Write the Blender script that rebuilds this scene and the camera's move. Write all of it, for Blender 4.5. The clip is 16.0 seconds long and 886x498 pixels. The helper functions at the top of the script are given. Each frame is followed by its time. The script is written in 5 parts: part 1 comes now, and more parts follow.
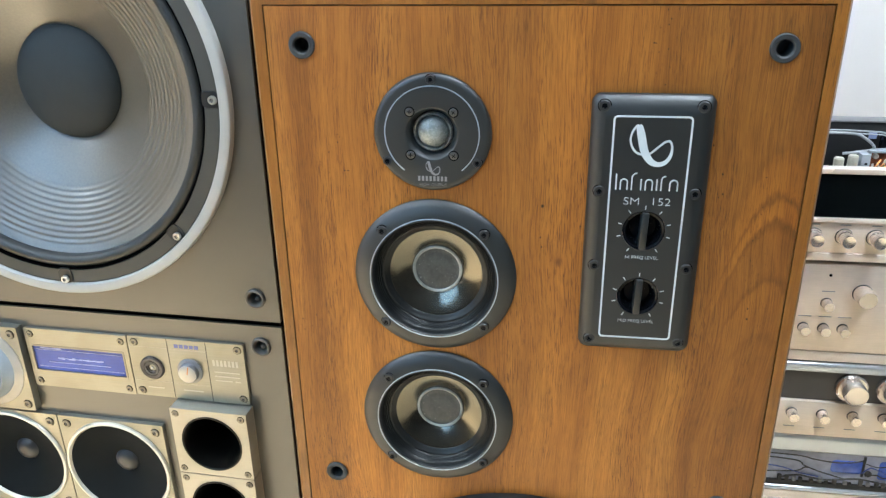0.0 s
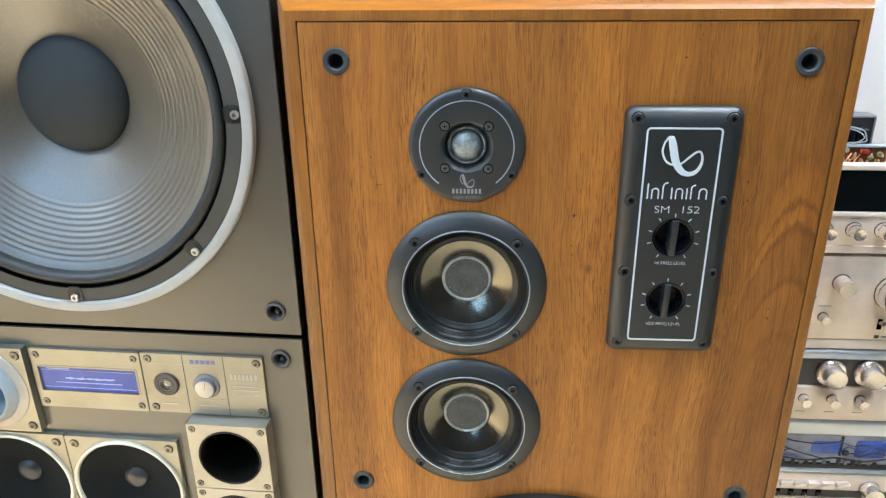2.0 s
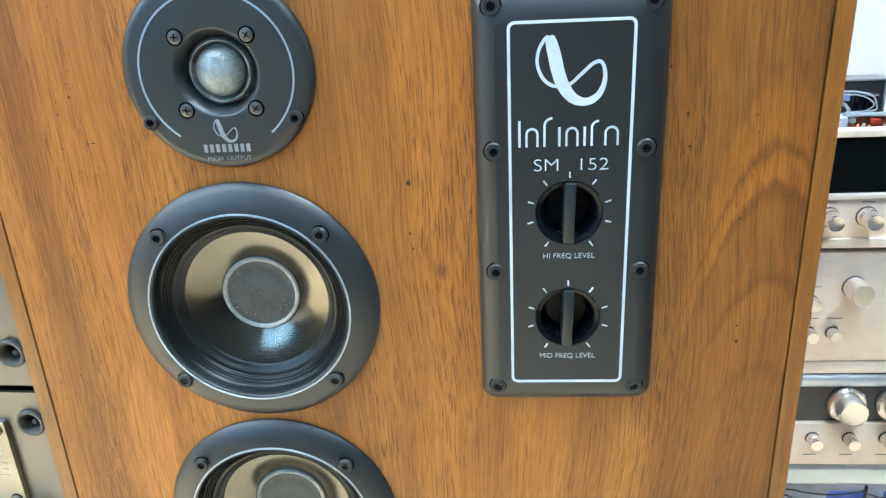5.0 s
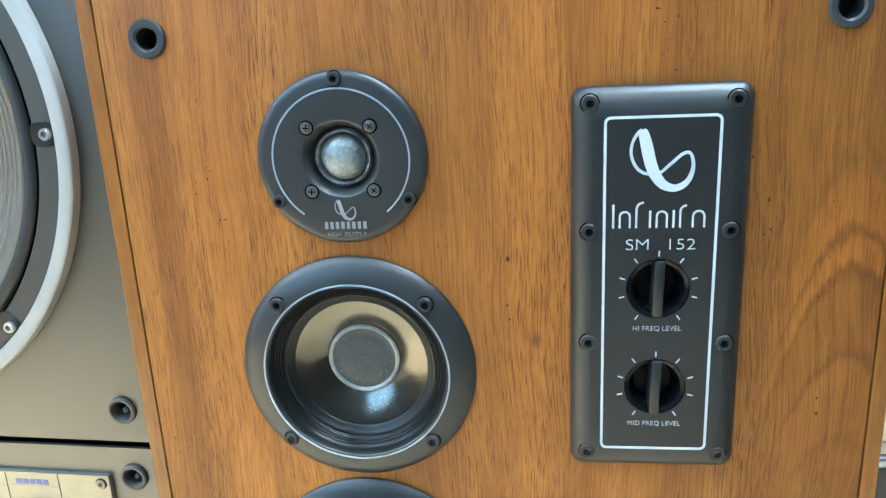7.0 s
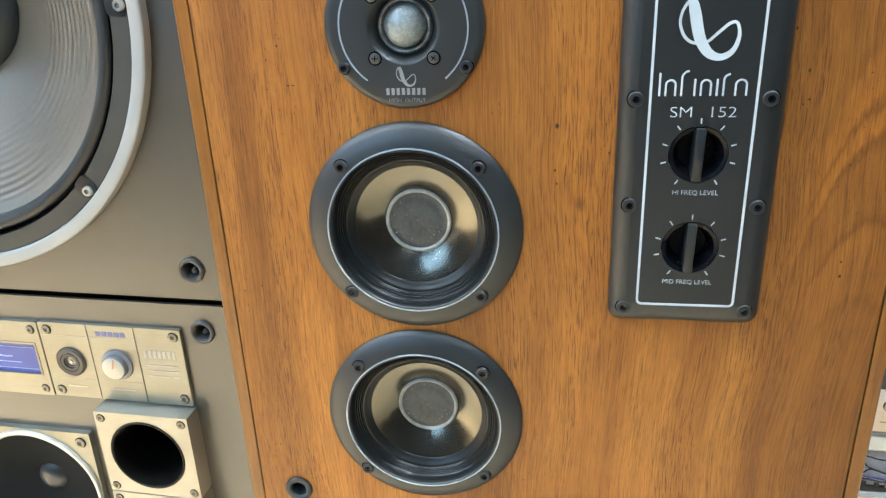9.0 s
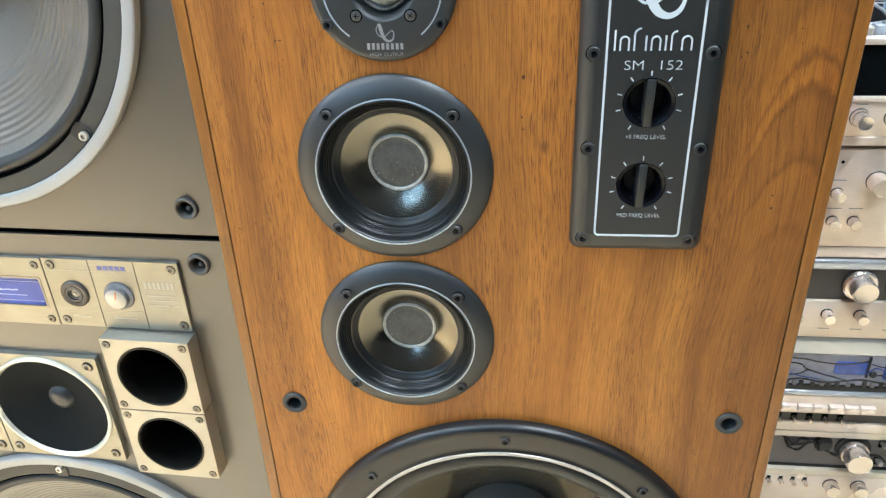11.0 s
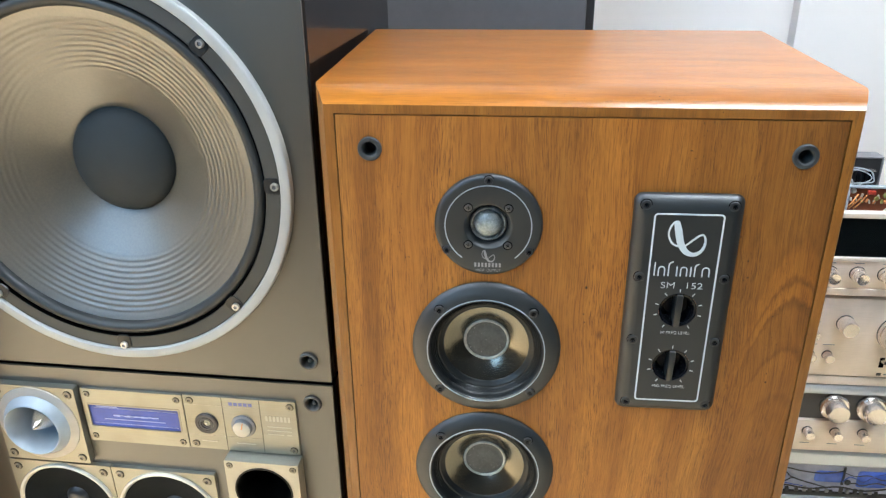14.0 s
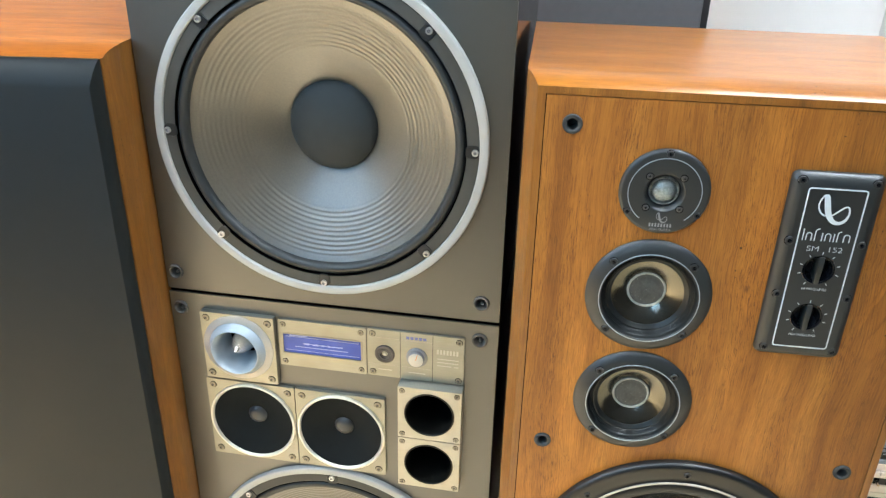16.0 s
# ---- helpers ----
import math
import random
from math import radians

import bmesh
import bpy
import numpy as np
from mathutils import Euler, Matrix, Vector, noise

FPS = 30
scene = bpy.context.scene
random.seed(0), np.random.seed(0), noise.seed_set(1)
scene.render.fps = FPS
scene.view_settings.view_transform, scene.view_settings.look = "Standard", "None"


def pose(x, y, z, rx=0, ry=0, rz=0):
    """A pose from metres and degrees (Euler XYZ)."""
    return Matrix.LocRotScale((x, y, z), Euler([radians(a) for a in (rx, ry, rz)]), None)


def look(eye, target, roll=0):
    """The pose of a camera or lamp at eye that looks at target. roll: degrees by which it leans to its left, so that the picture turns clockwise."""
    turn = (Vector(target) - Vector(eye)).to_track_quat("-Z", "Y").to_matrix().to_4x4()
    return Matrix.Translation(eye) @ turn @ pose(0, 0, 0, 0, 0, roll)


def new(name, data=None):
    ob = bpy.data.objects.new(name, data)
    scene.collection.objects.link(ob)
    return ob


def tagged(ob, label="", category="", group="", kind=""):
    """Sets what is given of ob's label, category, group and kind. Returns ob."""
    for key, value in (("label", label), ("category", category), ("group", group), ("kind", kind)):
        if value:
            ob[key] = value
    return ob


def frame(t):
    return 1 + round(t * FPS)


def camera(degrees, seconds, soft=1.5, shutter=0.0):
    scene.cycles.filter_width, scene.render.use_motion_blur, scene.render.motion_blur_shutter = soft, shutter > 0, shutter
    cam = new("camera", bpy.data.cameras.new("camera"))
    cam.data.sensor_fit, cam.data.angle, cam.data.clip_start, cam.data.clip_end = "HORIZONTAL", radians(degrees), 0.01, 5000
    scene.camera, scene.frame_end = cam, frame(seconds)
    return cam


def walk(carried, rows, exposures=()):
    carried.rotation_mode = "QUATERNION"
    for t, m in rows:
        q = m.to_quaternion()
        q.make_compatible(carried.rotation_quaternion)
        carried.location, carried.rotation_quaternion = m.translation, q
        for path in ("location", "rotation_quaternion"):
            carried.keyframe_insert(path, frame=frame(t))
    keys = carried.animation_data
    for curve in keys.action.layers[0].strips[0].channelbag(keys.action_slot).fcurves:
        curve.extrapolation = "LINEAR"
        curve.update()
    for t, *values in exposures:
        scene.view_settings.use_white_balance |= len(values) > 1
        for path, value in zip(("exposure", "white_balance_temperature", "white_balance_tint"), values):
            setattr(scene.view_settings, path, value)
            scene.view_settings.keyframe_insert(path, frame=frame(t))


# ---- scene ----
cam = camera(60.0, 16.0, soft=1.3)
PATH = [
    (0, (0.023, -0.628, 1.193), (-0.259, 1.195, 0.421), -0.9),
    (0.5, (0.002, -0.653, 1.189), (-0.254, 1.168, 0.404), -0.8),
    (1, (-0.017, -0.656, 1.191), (-0.239, 1.164, 0.392), -0.8),
    (1.5, (-0.044, -0.649, 1.2), (-0.222, 1.173, 0.396), -0.8),
    (2, (-0.056, -0.637, 1.216), (-0.191, 1.191, 0.415), -0.7),
    (2.5, (-0.028, -0.602, 1.204), (-0.133, 1.227, 0.402), -0.8),
    (3, (0.015, -0.525, 1.171), (-0.08, 1.305, 0.37), -1.1),
    (3.5, (0.054, -0.447, 1.147), (-0.049, 1.383, 0.346), -1.5),
    (3.7, (0.064, -0.421, 1.136), (-0.043, 1.409, 0.337), -1.7),
    (5.8, (0.061, -0.392, 1.08), (-0.13, 1.484, 0.412), -2.9),
    (6, (0.055, -0.399, 1.079), (-0.144, 1.483, 0.433), -2.8),
    (6.5, (0.044, -0.415, 1.085), (-0.18, 1.48, 0.486), -2.8),
    (7, (0.031, -0.433, 1.104), (-0.216, 1.473, 0.548), -2.7),
    (7.5, (0.022, -0.445, 1.116), (-0.244, 1.457, 0.558), -2.4),
    (8, (0.016, -0.456, 1.114), (-0.275, 1.432, 0.524), -2.4),
    (8.5, (0.017, -0.469, 1.095), (-0.288, 1.393, 0.432), -2.3),
    (9, (0.018, -0.479, 1.088), (-0.289, 1.341, 0.318), -2.3),
    (9.5, (0.013, -0.495, 1.081), (-0.278, 1.27, 0.187), -2.2),
    (9.7, (0.012, -0.501, 1.078), (-0.271, 1.243, 0.141), -2.2),
    (11.8, (0.022, -0.531, 1.188), (-0.177, 1.202, 0.21), -2.4),
    (12, (0.02, -0.533, 1.203), (-0.178, 1.213, 0.25), -2.3),
    (12.5, (0.011, -0.545, 1.23), (-0.185, 1.223, 0.316), -2.1),
    (13, (0.002, -0.566, 1.253), (-0.19, 1.219, 0.371), -1.6),
    (13.5, (-0.021, -0.612, 1.285), (-0.202, 1.19, 0.436), -1.0),
    (14, (-0.06, -0.662, 1.308), (-0.236, 1.152, 0.484), -0.6),
    (14.5, (-0.083, -0.704, 1.318), (-0.249, 1.117, 0.509), -0.2),
    (15, (-0.122, -0.756, 1.325), (-0.295, 1.063, 0.512), 0.2),
    (15.5, (-0.174, -0.815, 1.335), (-0.37, 0.996, 0.509), 0.8),
    (16, (-0.222, -0.833, 1.34), (-0.455, 0.958, 0.481), 1.3),
]
# the camera brightens and cools its picture a little in the close middle part
TONE = [(0, 0.11, 6500, 6), (1.5, 0.18, 6500, 6), (2.5, 0.10, 6500, 7), (3.5, 0.29, 6250, 6), (6, 0.51, 5750, -2), (7.5, 0.44, 5750, -2), (9, 0.34, 6450, 5),
        (12, 0.24, 6450, 6), (14, 0.07, 6600, 7), (15, 0.11, 6700, 6), (16, 0.19, 6750, 5)]
walk(cam, [(t, look(eye, target, roll)) for t, eye, target, roll in PATH], TONE)

# ---- world and light ----
world = bpy.data.worlds.new("world")
scene.world = world
world.use_nodes = True
world.node_tree.nodes["Background"].inputs[0].default_value = (0.75, 0.85, 1.0, 1)
world.node_tree.nodes["Background"].inputs[1].default_value = 0.3
scene.view_settings.exposure = 0.0

FLOOR_Z = 0.0


# ---- materials ----
def node_mat(name):
    m = bpy.data.materials.new(name)
    m.use_nodes = True
    nt = m.node_tree
    return m, nt, nt.nodes["Principled BSDF"]


def add(nt, kind, **values):
    n = nt.nodes.new(kind)
    for key, v in values.items():
        n.inputs[key.replace("_", " ")].default_value = v
    return n


def coords(nt, scale=(1, 1, 1), rot=(0, 0, 0), kind="Object"):
    tc = nt.nodes.new("ShaderNodeTexCoord")
    mp = nt.nodes.new("ShaderNodeMapping")
    mp.inputs["Scale"].default_value = scale
    mp.inputs["Rotation"].default_value = rot
    nt.links.new(tc.outputs[kind], mp.inputs[0])
    return mp.outputs[0]


def ramp(nt, fac, stops):
    r = nt.nodes.new("ShaderNodeValToRGB")
    els = r.color_ramp.elements
    while len(els) < len(stops):
        els.new(0.5)
    for e, (p, c) in zip(els, stops):
        e.position, e.color = p, (*c, 1)
    nt.links.new(fac, r.inputs[0])
    return r.outputs[0]


def mix(nt, a, b, fac, mode="MIX"):
    n = nt.nodes.new("ShaderNodeMix")
    n.data_type, n.blend_type = "RGBA", mode
    if isinstance(fac, float):
        n.inputs[0].default_value = fac
    else:
        nt.links.new(fac, n.inputs[0])
    for sock, v in ((n.inputs[6], a), (n.inputs[7], b)):
        if isinstance(v, tuple):
            sock.default_value = (*v, 1)
        else:
            nt.links.new(v, sock)
    return n.outputs[2]


def noise_tex(nt, vec, scale, detail=4.0, rough=0.55, dist=0.0):
    n = add(nt, "ShaderNodeTexNoise", Scale=scale, Detail=detail, Roughness=rough, Distortion=dist)
    nt.links.new(vec, n.inputs["Vector"])
    return n.outputs["Fac"]


def bump(nt, bsdf, height, strength, dist=0.001):
    b = add(nt, "ShaderNodeBump", Strength=strength, Distance=dist)
    nt.links.new(height, b.inputs["Height"])
    nt.links.new(b.outputs[0], bsdf.inputs["Normal"])


def plain(name, color, rough, metal=0.0, vary=0.12, scale=60.0, relief=0.0, relief_scale=900.0, coat=0.0, spec=0.5):
    m, nt, b = node_mat(name)
    vec = coords(nt)
    big = noise_tex(nt, vec, scale * 0.15, 3.0)
    fine = noise_tex(nt, vec, scale, 5.0)
    lo = tuple(c * (1 - vary) for c in color)
    hi = tuple(min(1, c * (1 + vary)) for c in color)
    col = mix(nt, ramp(nt, big, [(0.3, lo), (0.7, hi)]), ramp(nt, fine, [(0.3, lo), (0.7, hi)]), 0.4)
    nt.links.new(col, b.inputs["Base Color"])
    r = nt.nodes.new("ShaderNodeMapRange")
    r.inputs["To Min"].default_value, r.inputs["To Max"].default_value = rough * 0.85, min(1, rough * 1.2)
    nt.links.new(big, r.inputs["Value"])
    nt.links.new(r.outputs[0], b.inputs["Roughness"])
    b.inputs["Metallic"].default_value = metal
    b.inputs["Coat Weight"].default_value = coat
    b.inputs["Specular IOR Level"].default_value = spec
    if relief:
        bump(nt, b, noise_tex(nt, vec, relief_scale, 2.0), relief, 0.0004)
    return m


def dusty(m, low=0.70, high=0.76, scale=700.0, tone=(0.45, 0.46, 0.45)):
    """Pale dust specks over a finished material."""
    nt = m.node_tree
    sock = nt.nodes["Principled BSDF"].inputs["Base Color"]
    base = sock.links[0].from_socket
    spots = noise_tex(nt, coords(nt), scale, 1.0)
    col = mix(nt, base, tone, ramp(nt, spots, [(low, (0, 0, 0)), (high, (0.8, 0.8, 0.8))]))
    nt.links.new(col, sock)


def veneer(name, along, dark, mid, light, rough, coat=0.0, coat_rough=0.25):
    """Wood with its grain along one axis ('z' or 'x')."""
    m, nt, b = node_mat(name)

    def grain(k):
        return coords(nt, {"z": (1, 1, k), "x": (k, 1, 1)}[along])
    bands = noise_tex(nt, grain(0.04), 30.0, 2.0, 0.45, 0.4)
    streak = noise_tex(nt, grain(0.07), 170.0, 5.0, 0.6, 0.4)
    mottle = noise_tex(nt, grain(0.3), 75.0, 4.0, 0.6, 0.5)
    broad = noise_tex(nt, grain(0.25), 8.0, 2.0)
    pores = noise_tex(nt, grain(0.04), 1700.0, 2.0, 0.5)
    patch = noise_tex(nt, grain(0.15), 26.0, 2.0)
    col = ramp(nt, bands, [(0.34, dark), (0.5, mid), (0.68, light)])
    col2 = ramp(nt, streak, [(0.28, dark), (0.5, mid), (0.74, light)])
    col = mix(nt, col, col2, 0.5)
    col = mix(nt, col, ramp(nt, mottle, [(0.3, (0.80, 0.78, 0.76)), (0.7, (1.12, 1.1, 1.08))]), 0.8, "MULTIPLY")
    col = mix(nt, col, ramp(nt, broad, [(0.32, (0.74, 0.70, 0.68)), (0.68, (1.12, 1.11, 1.07))]), 0.85, "MULTIPLY")
    fibre = noise_tex(nt, grain(0.03), 900.0, 4.0, 0.65)
    col = mix(nt, col, ramp(nt, fibre, [(0.33, (0.66, 0.59, 0.52)), (0.47, (1.0, 1.0, 1.0)), (0.70, (1.13, 1.13, 1.12))]), 0.65, "MULTIPLY")
    dash = nt.nodes.new("ShaderNodeMath")
    dash.operation = "MULTIPLY"
    nt.links.new(ramp(nt, pores, [(0.36, (1, 1, 1)), (0.44, (0, 0, 0))]), dash.inputs[0])
    nt.links.new(ramp(nt, patch, [(0.45, (0.12, 0.12, 0.12)), (0.64, (0.7, 0.7, 0.7))]), dash.inputs[1])
    col = mix(nt, col, (0.10, 0.05, 0.022), dash.outputs[0])
    specks = noise_tex(nt, grain(0.7), 620.0, 0.0)
    herd = noise_tex(nt, grain(0.4), 18.0, 1.0)
    dots = nt.nodes.new("ShaderNodeMath")
    dots.operation = "MULTIPLY"
    nt.links.new(ramp(nt, specks, [(0.20, (1, 1, 1)), (0.23, (0, 0, 0))]), dots.inputs[0])
    nt.links.new(ramp(nt, herd, [(0.55, (0, 0, 0)), (0.64, (1, 1, 1))]), dots.inputs[1])
    col = mix(nt, col, (0.03, 0.015, 0.008), dots.outputs[0])
    nt.links.new(col, b.inputs["Base Color"])
    rr = nt.nodes.new("ShaderNodeMapRange")
    rr.inputs["To Min"].default_value, rr.inputs["To Max"].default_value = rough * 0.8, rough * 1.25
    nt.links.new(streak, rr.inputs["Value"])
    nt.links.new(rr.outputs[0], b.inputs["Roughness"])
    b.inputs["Coat Weight"].default_value = coat
    b.inputs["Coat Roughness"].default_value = coat_rough
    bump(nt, b, fibre, 0.35, 0.0005)
    return m


def calc(nt, op, a, c=0.0):
    n = nt.nodes.new("ShaderNodeMath")
    n.operation = op
    for k, v in enumerate((a, c)):
        if isinstance(v, (int, float)):
            n.inputs[k].default_value = v
        else:
            nt.links.new(v, n.inputs[k])
    return n.outputs[0]


def span(nt, value, a, b, lo=0.0, hi=1.0):
    n = add(nt, "ShaderNodeMapRange", From_Min=a, From_Max=b, To_Min=lo, To_Max=hi)
    nt.links.new(value, n.inputs["Value"])
    return n.outputs[0]


def figured_front(name, dark, mid, light):
    """Flat-sawn walnut panel: long wavering grain, a flame figure near one edge, a knot and worm specks."""
    m, nt, b = node_mat(name)
    drift = add(nt, "ShaderNodeTexNoise", Scale=5.0, Detail=2.0)
    nt.links.new(coords(nt, (1, 1, 0.5)), drift.inputs["Vector"])
    sep0 = nt.nodes.new("ShaderNodeSeparateXYZ")
    nt.links.new(coords(nt), sep0.inputs[0])
    bent = calc(nt, "ADD", sep0.outputs[0], calc(nt, "MULTIPLY", calc(nt, "SUBTRACT", drift.outputs["Fac"], 0.5), 0.05))
    px, pz = sep0.outputs[0], sep0.outputs[2]

    def grain(k):
        c = nt.nodes.new("ShaderNodeCombineXYZ")
        nt.links.new(bent, c.inputs[0])
        nt.links.new(sep0.outputs[1], c.inputs[1])
        nt.links.new(calc(nt, "MULTIPLY", pz, k), c.inputs[2])
        return c.outputs[0]

    bands = noise_tex(nt, grain(0.05), 24.0, 3.0, 0.5)
    streak = noise_tex(nt, grain(0.03), 150.0, 4.0, 0.62)
    fibre = noise_tex(nt, grain(0.016), 1250.0, 3.0, 0.66)
    pores = noise_tex(nt, grain(0.03), 2300.0, 2.0, 0.55)
    patch = noise_tex(nt, grain(0.12), 30.0, 3.0)
    col = ramp(nt, bands, [(0.30, dark), (0.5, mid), (0.70, light)])
    col = mix(nt, col, ramp(nt, streak, [(0.30, dark), (0.5, mid), (0.70, light)]), 0.22)
    col = mix(nt, col, ramp(nt, fibre, [(0.32, (0.46, 0.38, 0.31)), (0.46, (0.97, 0.96, 0.94)), (0.64, (1.28, 1.28, 1.24))]), 0.58, "MULTIPLY")
    col = mix(nt, col, ramp(nt, noise_tex(nt, grain(0.35), 60.0, 4.0, 0.65), [(0.30, (0.84, 0.81, 0.79)), (0.68, (1.12, 1.12, 1.10))]), 0.8, "MULTIPLY")
    # heartwood and sapwood: broad stripes across the sheet, strongest near the top; the greyer top is partly painted
    # shade
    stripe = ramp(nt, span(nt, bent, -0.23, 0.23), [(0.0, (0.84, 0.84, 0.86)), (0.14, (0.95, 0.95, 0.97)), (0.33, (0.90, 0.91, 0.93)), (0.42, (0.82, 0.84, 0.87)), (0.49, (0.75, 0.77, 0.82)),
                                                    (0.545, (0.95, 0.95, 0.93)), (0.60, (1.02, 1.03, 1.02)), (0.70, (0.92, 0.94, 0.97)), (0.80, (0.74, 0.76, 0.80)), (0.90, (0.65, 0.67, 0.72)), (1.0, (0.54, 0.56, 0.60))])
    # floor glow painted in: lower sheet brighter and yellower, most at the left
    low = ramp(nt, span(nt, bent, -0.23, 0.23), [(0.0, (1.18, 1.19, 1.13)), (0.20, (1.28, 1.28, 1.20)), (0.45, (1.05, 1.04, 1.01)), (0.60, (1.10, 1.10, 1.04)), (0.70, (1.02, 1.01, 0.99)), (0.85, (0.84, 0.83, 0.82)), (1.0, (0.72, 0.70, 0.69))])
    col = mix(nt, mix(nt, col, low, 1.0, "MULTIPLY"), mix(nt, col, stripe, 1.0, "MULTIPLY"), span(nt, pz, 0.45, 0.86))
    # flame figure
    off = calc(nt, "SUBTRACT", px, 0.207)
    teeth = calc(nt, "MULTIPLY", calc(nt, "SUBTRACT", noise_tex(nt, grain(0.22), 230.0, 3.0, 0.7), 0.5), 0.022)
    sway = calc(nt, "MULTIPLY", calc(nt, "SUBTRACT", noise_tex(nt, coords(nt), 22.0, 2.0), 0.5), 0.03)
    rise = calc(nt, "ADD", calc(nt, "ADD", pz, calc(nt, "MULTIPLY", calc(nt, "MULTIPLY", off, off), 48.0)), calc(nt, "ADD", teeth, sway))
    fig = ramp(nt, span(nt, rise, 0.58, 0.82), [(0.0, (1, 1, 1)), (0.20, (0.96, 0.95, 0.92)), (0.25, (0.76, 0.72, 0.68)), (0.28, (1.0, 0.98, 0.95)), (0.43, (1.06, 1.03, 0.96)), (0.455, (0.66, 0.6, 0.56)), (0.49, (0.98, 0.96, 0.92)),
                                                (0.64, (0.94, 0.90, 0.86)), (0.675, (0.62, 0.56, 0.52)), (0.70, (1.34, 1.26, 1.05)), (0.745, (1.26, 1.18, 1.0)), (0.77, (0.70, 0.64, 0.60)), (0.795, (1.32, 1.25, 1.05)), (0.895, (1.22, 1.16, 1.05)), (0.93, (0.94, 0.92, 0.90)), (1.0, (1, 1, 1))])
    near = calc(nt, "MULTIPLY", span(nt, px, 0.150, 0.188), span(nt, pz, 0.52, 0.66, 0.0, 0.9))
    col = mix(nt, col, mix(nt, col, fig, 1.0, "MULTIPLY"), near)
    # open pores
    dash = calc(nt, "MULTIPLY", ramp(nt, pores, [(0.36, (1, 1, 1)), (0.46, (0, 0, 0))]), ramp(nt, patch, [(0.38, (0.2, 0.2, 0.2)), (0.60, (0.95, 0.95, 0.95))]))
    col = mix(nt, col, (0.10, 0.034, 0.010), dash)

    def mark(x, z, r0, r1, tall, tone, depth):
        nonlocal col
        d = add(nt, "ShaderNodeVectorMath")
        d.operation = "DISTANCE"
        nt.links.new(coords(nt, (1, 0, tall)), d.inputs[0])
        d.inputs[1].default_value = (x, 0, z * tall)
        col = mix(nt, tone, col, span(nt, d.outputs["Value"], r0, r1, 1.0 - depth, 1.0))

    mark(0.0285, 0.699, 0.0010, 0.0050, 0.8, (0.10, 0.036, 0.012), 0.6)
    for x, z, r in ((0.0130, 0.751, 0.0016), (0.0122, 0.722, 0.0009), (0.0135, 0.713, 0.0008), (0.1580, 0.784, 0.0010), (0.1600, 0.767, 0.0008), (0.1570, 0.764, 0.0007), (0.1480, 0.808, 0.0009), (0.1940, 0.653, 0.0011), (0.1935, 0.663, 0.0008)):
        mark(x, z, r * 0.5, r, 0.75, (0.02, 0.01, 0.006), 0.9)
    specks = noise_tex(nt, coords(nt, (1, 1, 0.7)), 620.0, 0.0)
    herd = noise_tex(nt, coords(nt, (1, 1, 0.35)), 22.0, 1.0)
    dots = calc(nt, "MULTIPLY", ramp(nt, specks, [(0.19, (1, 1, 1)), (0.22, (0, 0, 0))]), ramp(nt, herd, [(0.56, (0, 0, 0)), (0.64, (1, 1, 1))]))
    col = mix(nt, col, (0.03, 0.015, 0.008), dots)
    nt.links.new(col, b.inputs["Base Color"])
    nt.links.new(span(nt, streak, 0.2, 0.8, 0.40, 0.56), b.inputs["Roughness"])
    b.inputs["Specular IOR Level"].default_value = 0.4
    b.inputs["Coat Weight"].default_value = 0.18
    b.inputs["Coat Roughness"].default_value = 0.38
    bump(nt, b, pores, 0.2, 0.0004)
    return m


def brushed(name, color, rough, along="x", metal=0.85):
    m, nt, b = node_mat(name)
    vec = coords(nt, {"x": (0.02, 1, 1), "z": (1, 1, 0.02)}[along])
    lines = noise_tex(nt, vec, 1600.0, 3.0, 0.6)
    spots = noise_tex(nt, coords(nt), 25.0, 4.0)
    col = mix(nt, ramp(nt, lines, [(0.3, tuple(c * 0.9 for c in color)), (0.7, color)]),
              ramp(nt, spots, [(0.35, (0.9, 0.89, 0.87)), (0.65, (1, 1, 1))]), 1.0, "MULTIPLY")
    nt.links.new(col, b.inputs["Base Color"])
    b.inputs["Metallic"].default_value = metal
    b.inputs["Roughness"].default_value = rough
    bump(nt, b, lines, 0.05, 0.0003)
    return m


def glow(name, color, power):
    m = bpy.data.materials.new(name)
    m.use_nodes = True
    nt = m.node_tree
    nt.nodes.remove(nt.nodes["Principled BSDF"])
    e = add(nt, "ShaderNodeEmission", Color=(*color, 1), Strength=power)
    nt.links.new(e.outputs[0], nt.nodes["Material Output"].inputs[0])
    return m


def cone_paper(name, color, rough):
    m, nt, b = node_mat(name)
    vec = coords(nt)
    fib = noise_tex(nt, vec, 420.0, 5.0, 0.7)
    blot = noise_tex(nt, vec, 14.0, 3.0)
    col = mix(nt, ramp(nt, blot, [(0.3, tuple(c * 0.8 for c in color)), (0.7, color)]),
              ramp(nt, fib, [(0.35, (0.75, 0.75, 0.75)), (0.65, (1.15, 1.15, 1.15))]), 0.8, "MULTIPLY")
    nt.links.new(col, b.inputs["Base Color"])
    b.inputs["Roughness"].default_value = rough
    b.inputs["Coat Weight"].default_value = 1.0
    b.inputs["Coat IOR"].default_value = 1.9
    b.inputs["Coat Roughness"].default_value = 0.3
    bump(nt, b, fib, 0.12, 0.0004)
    return m


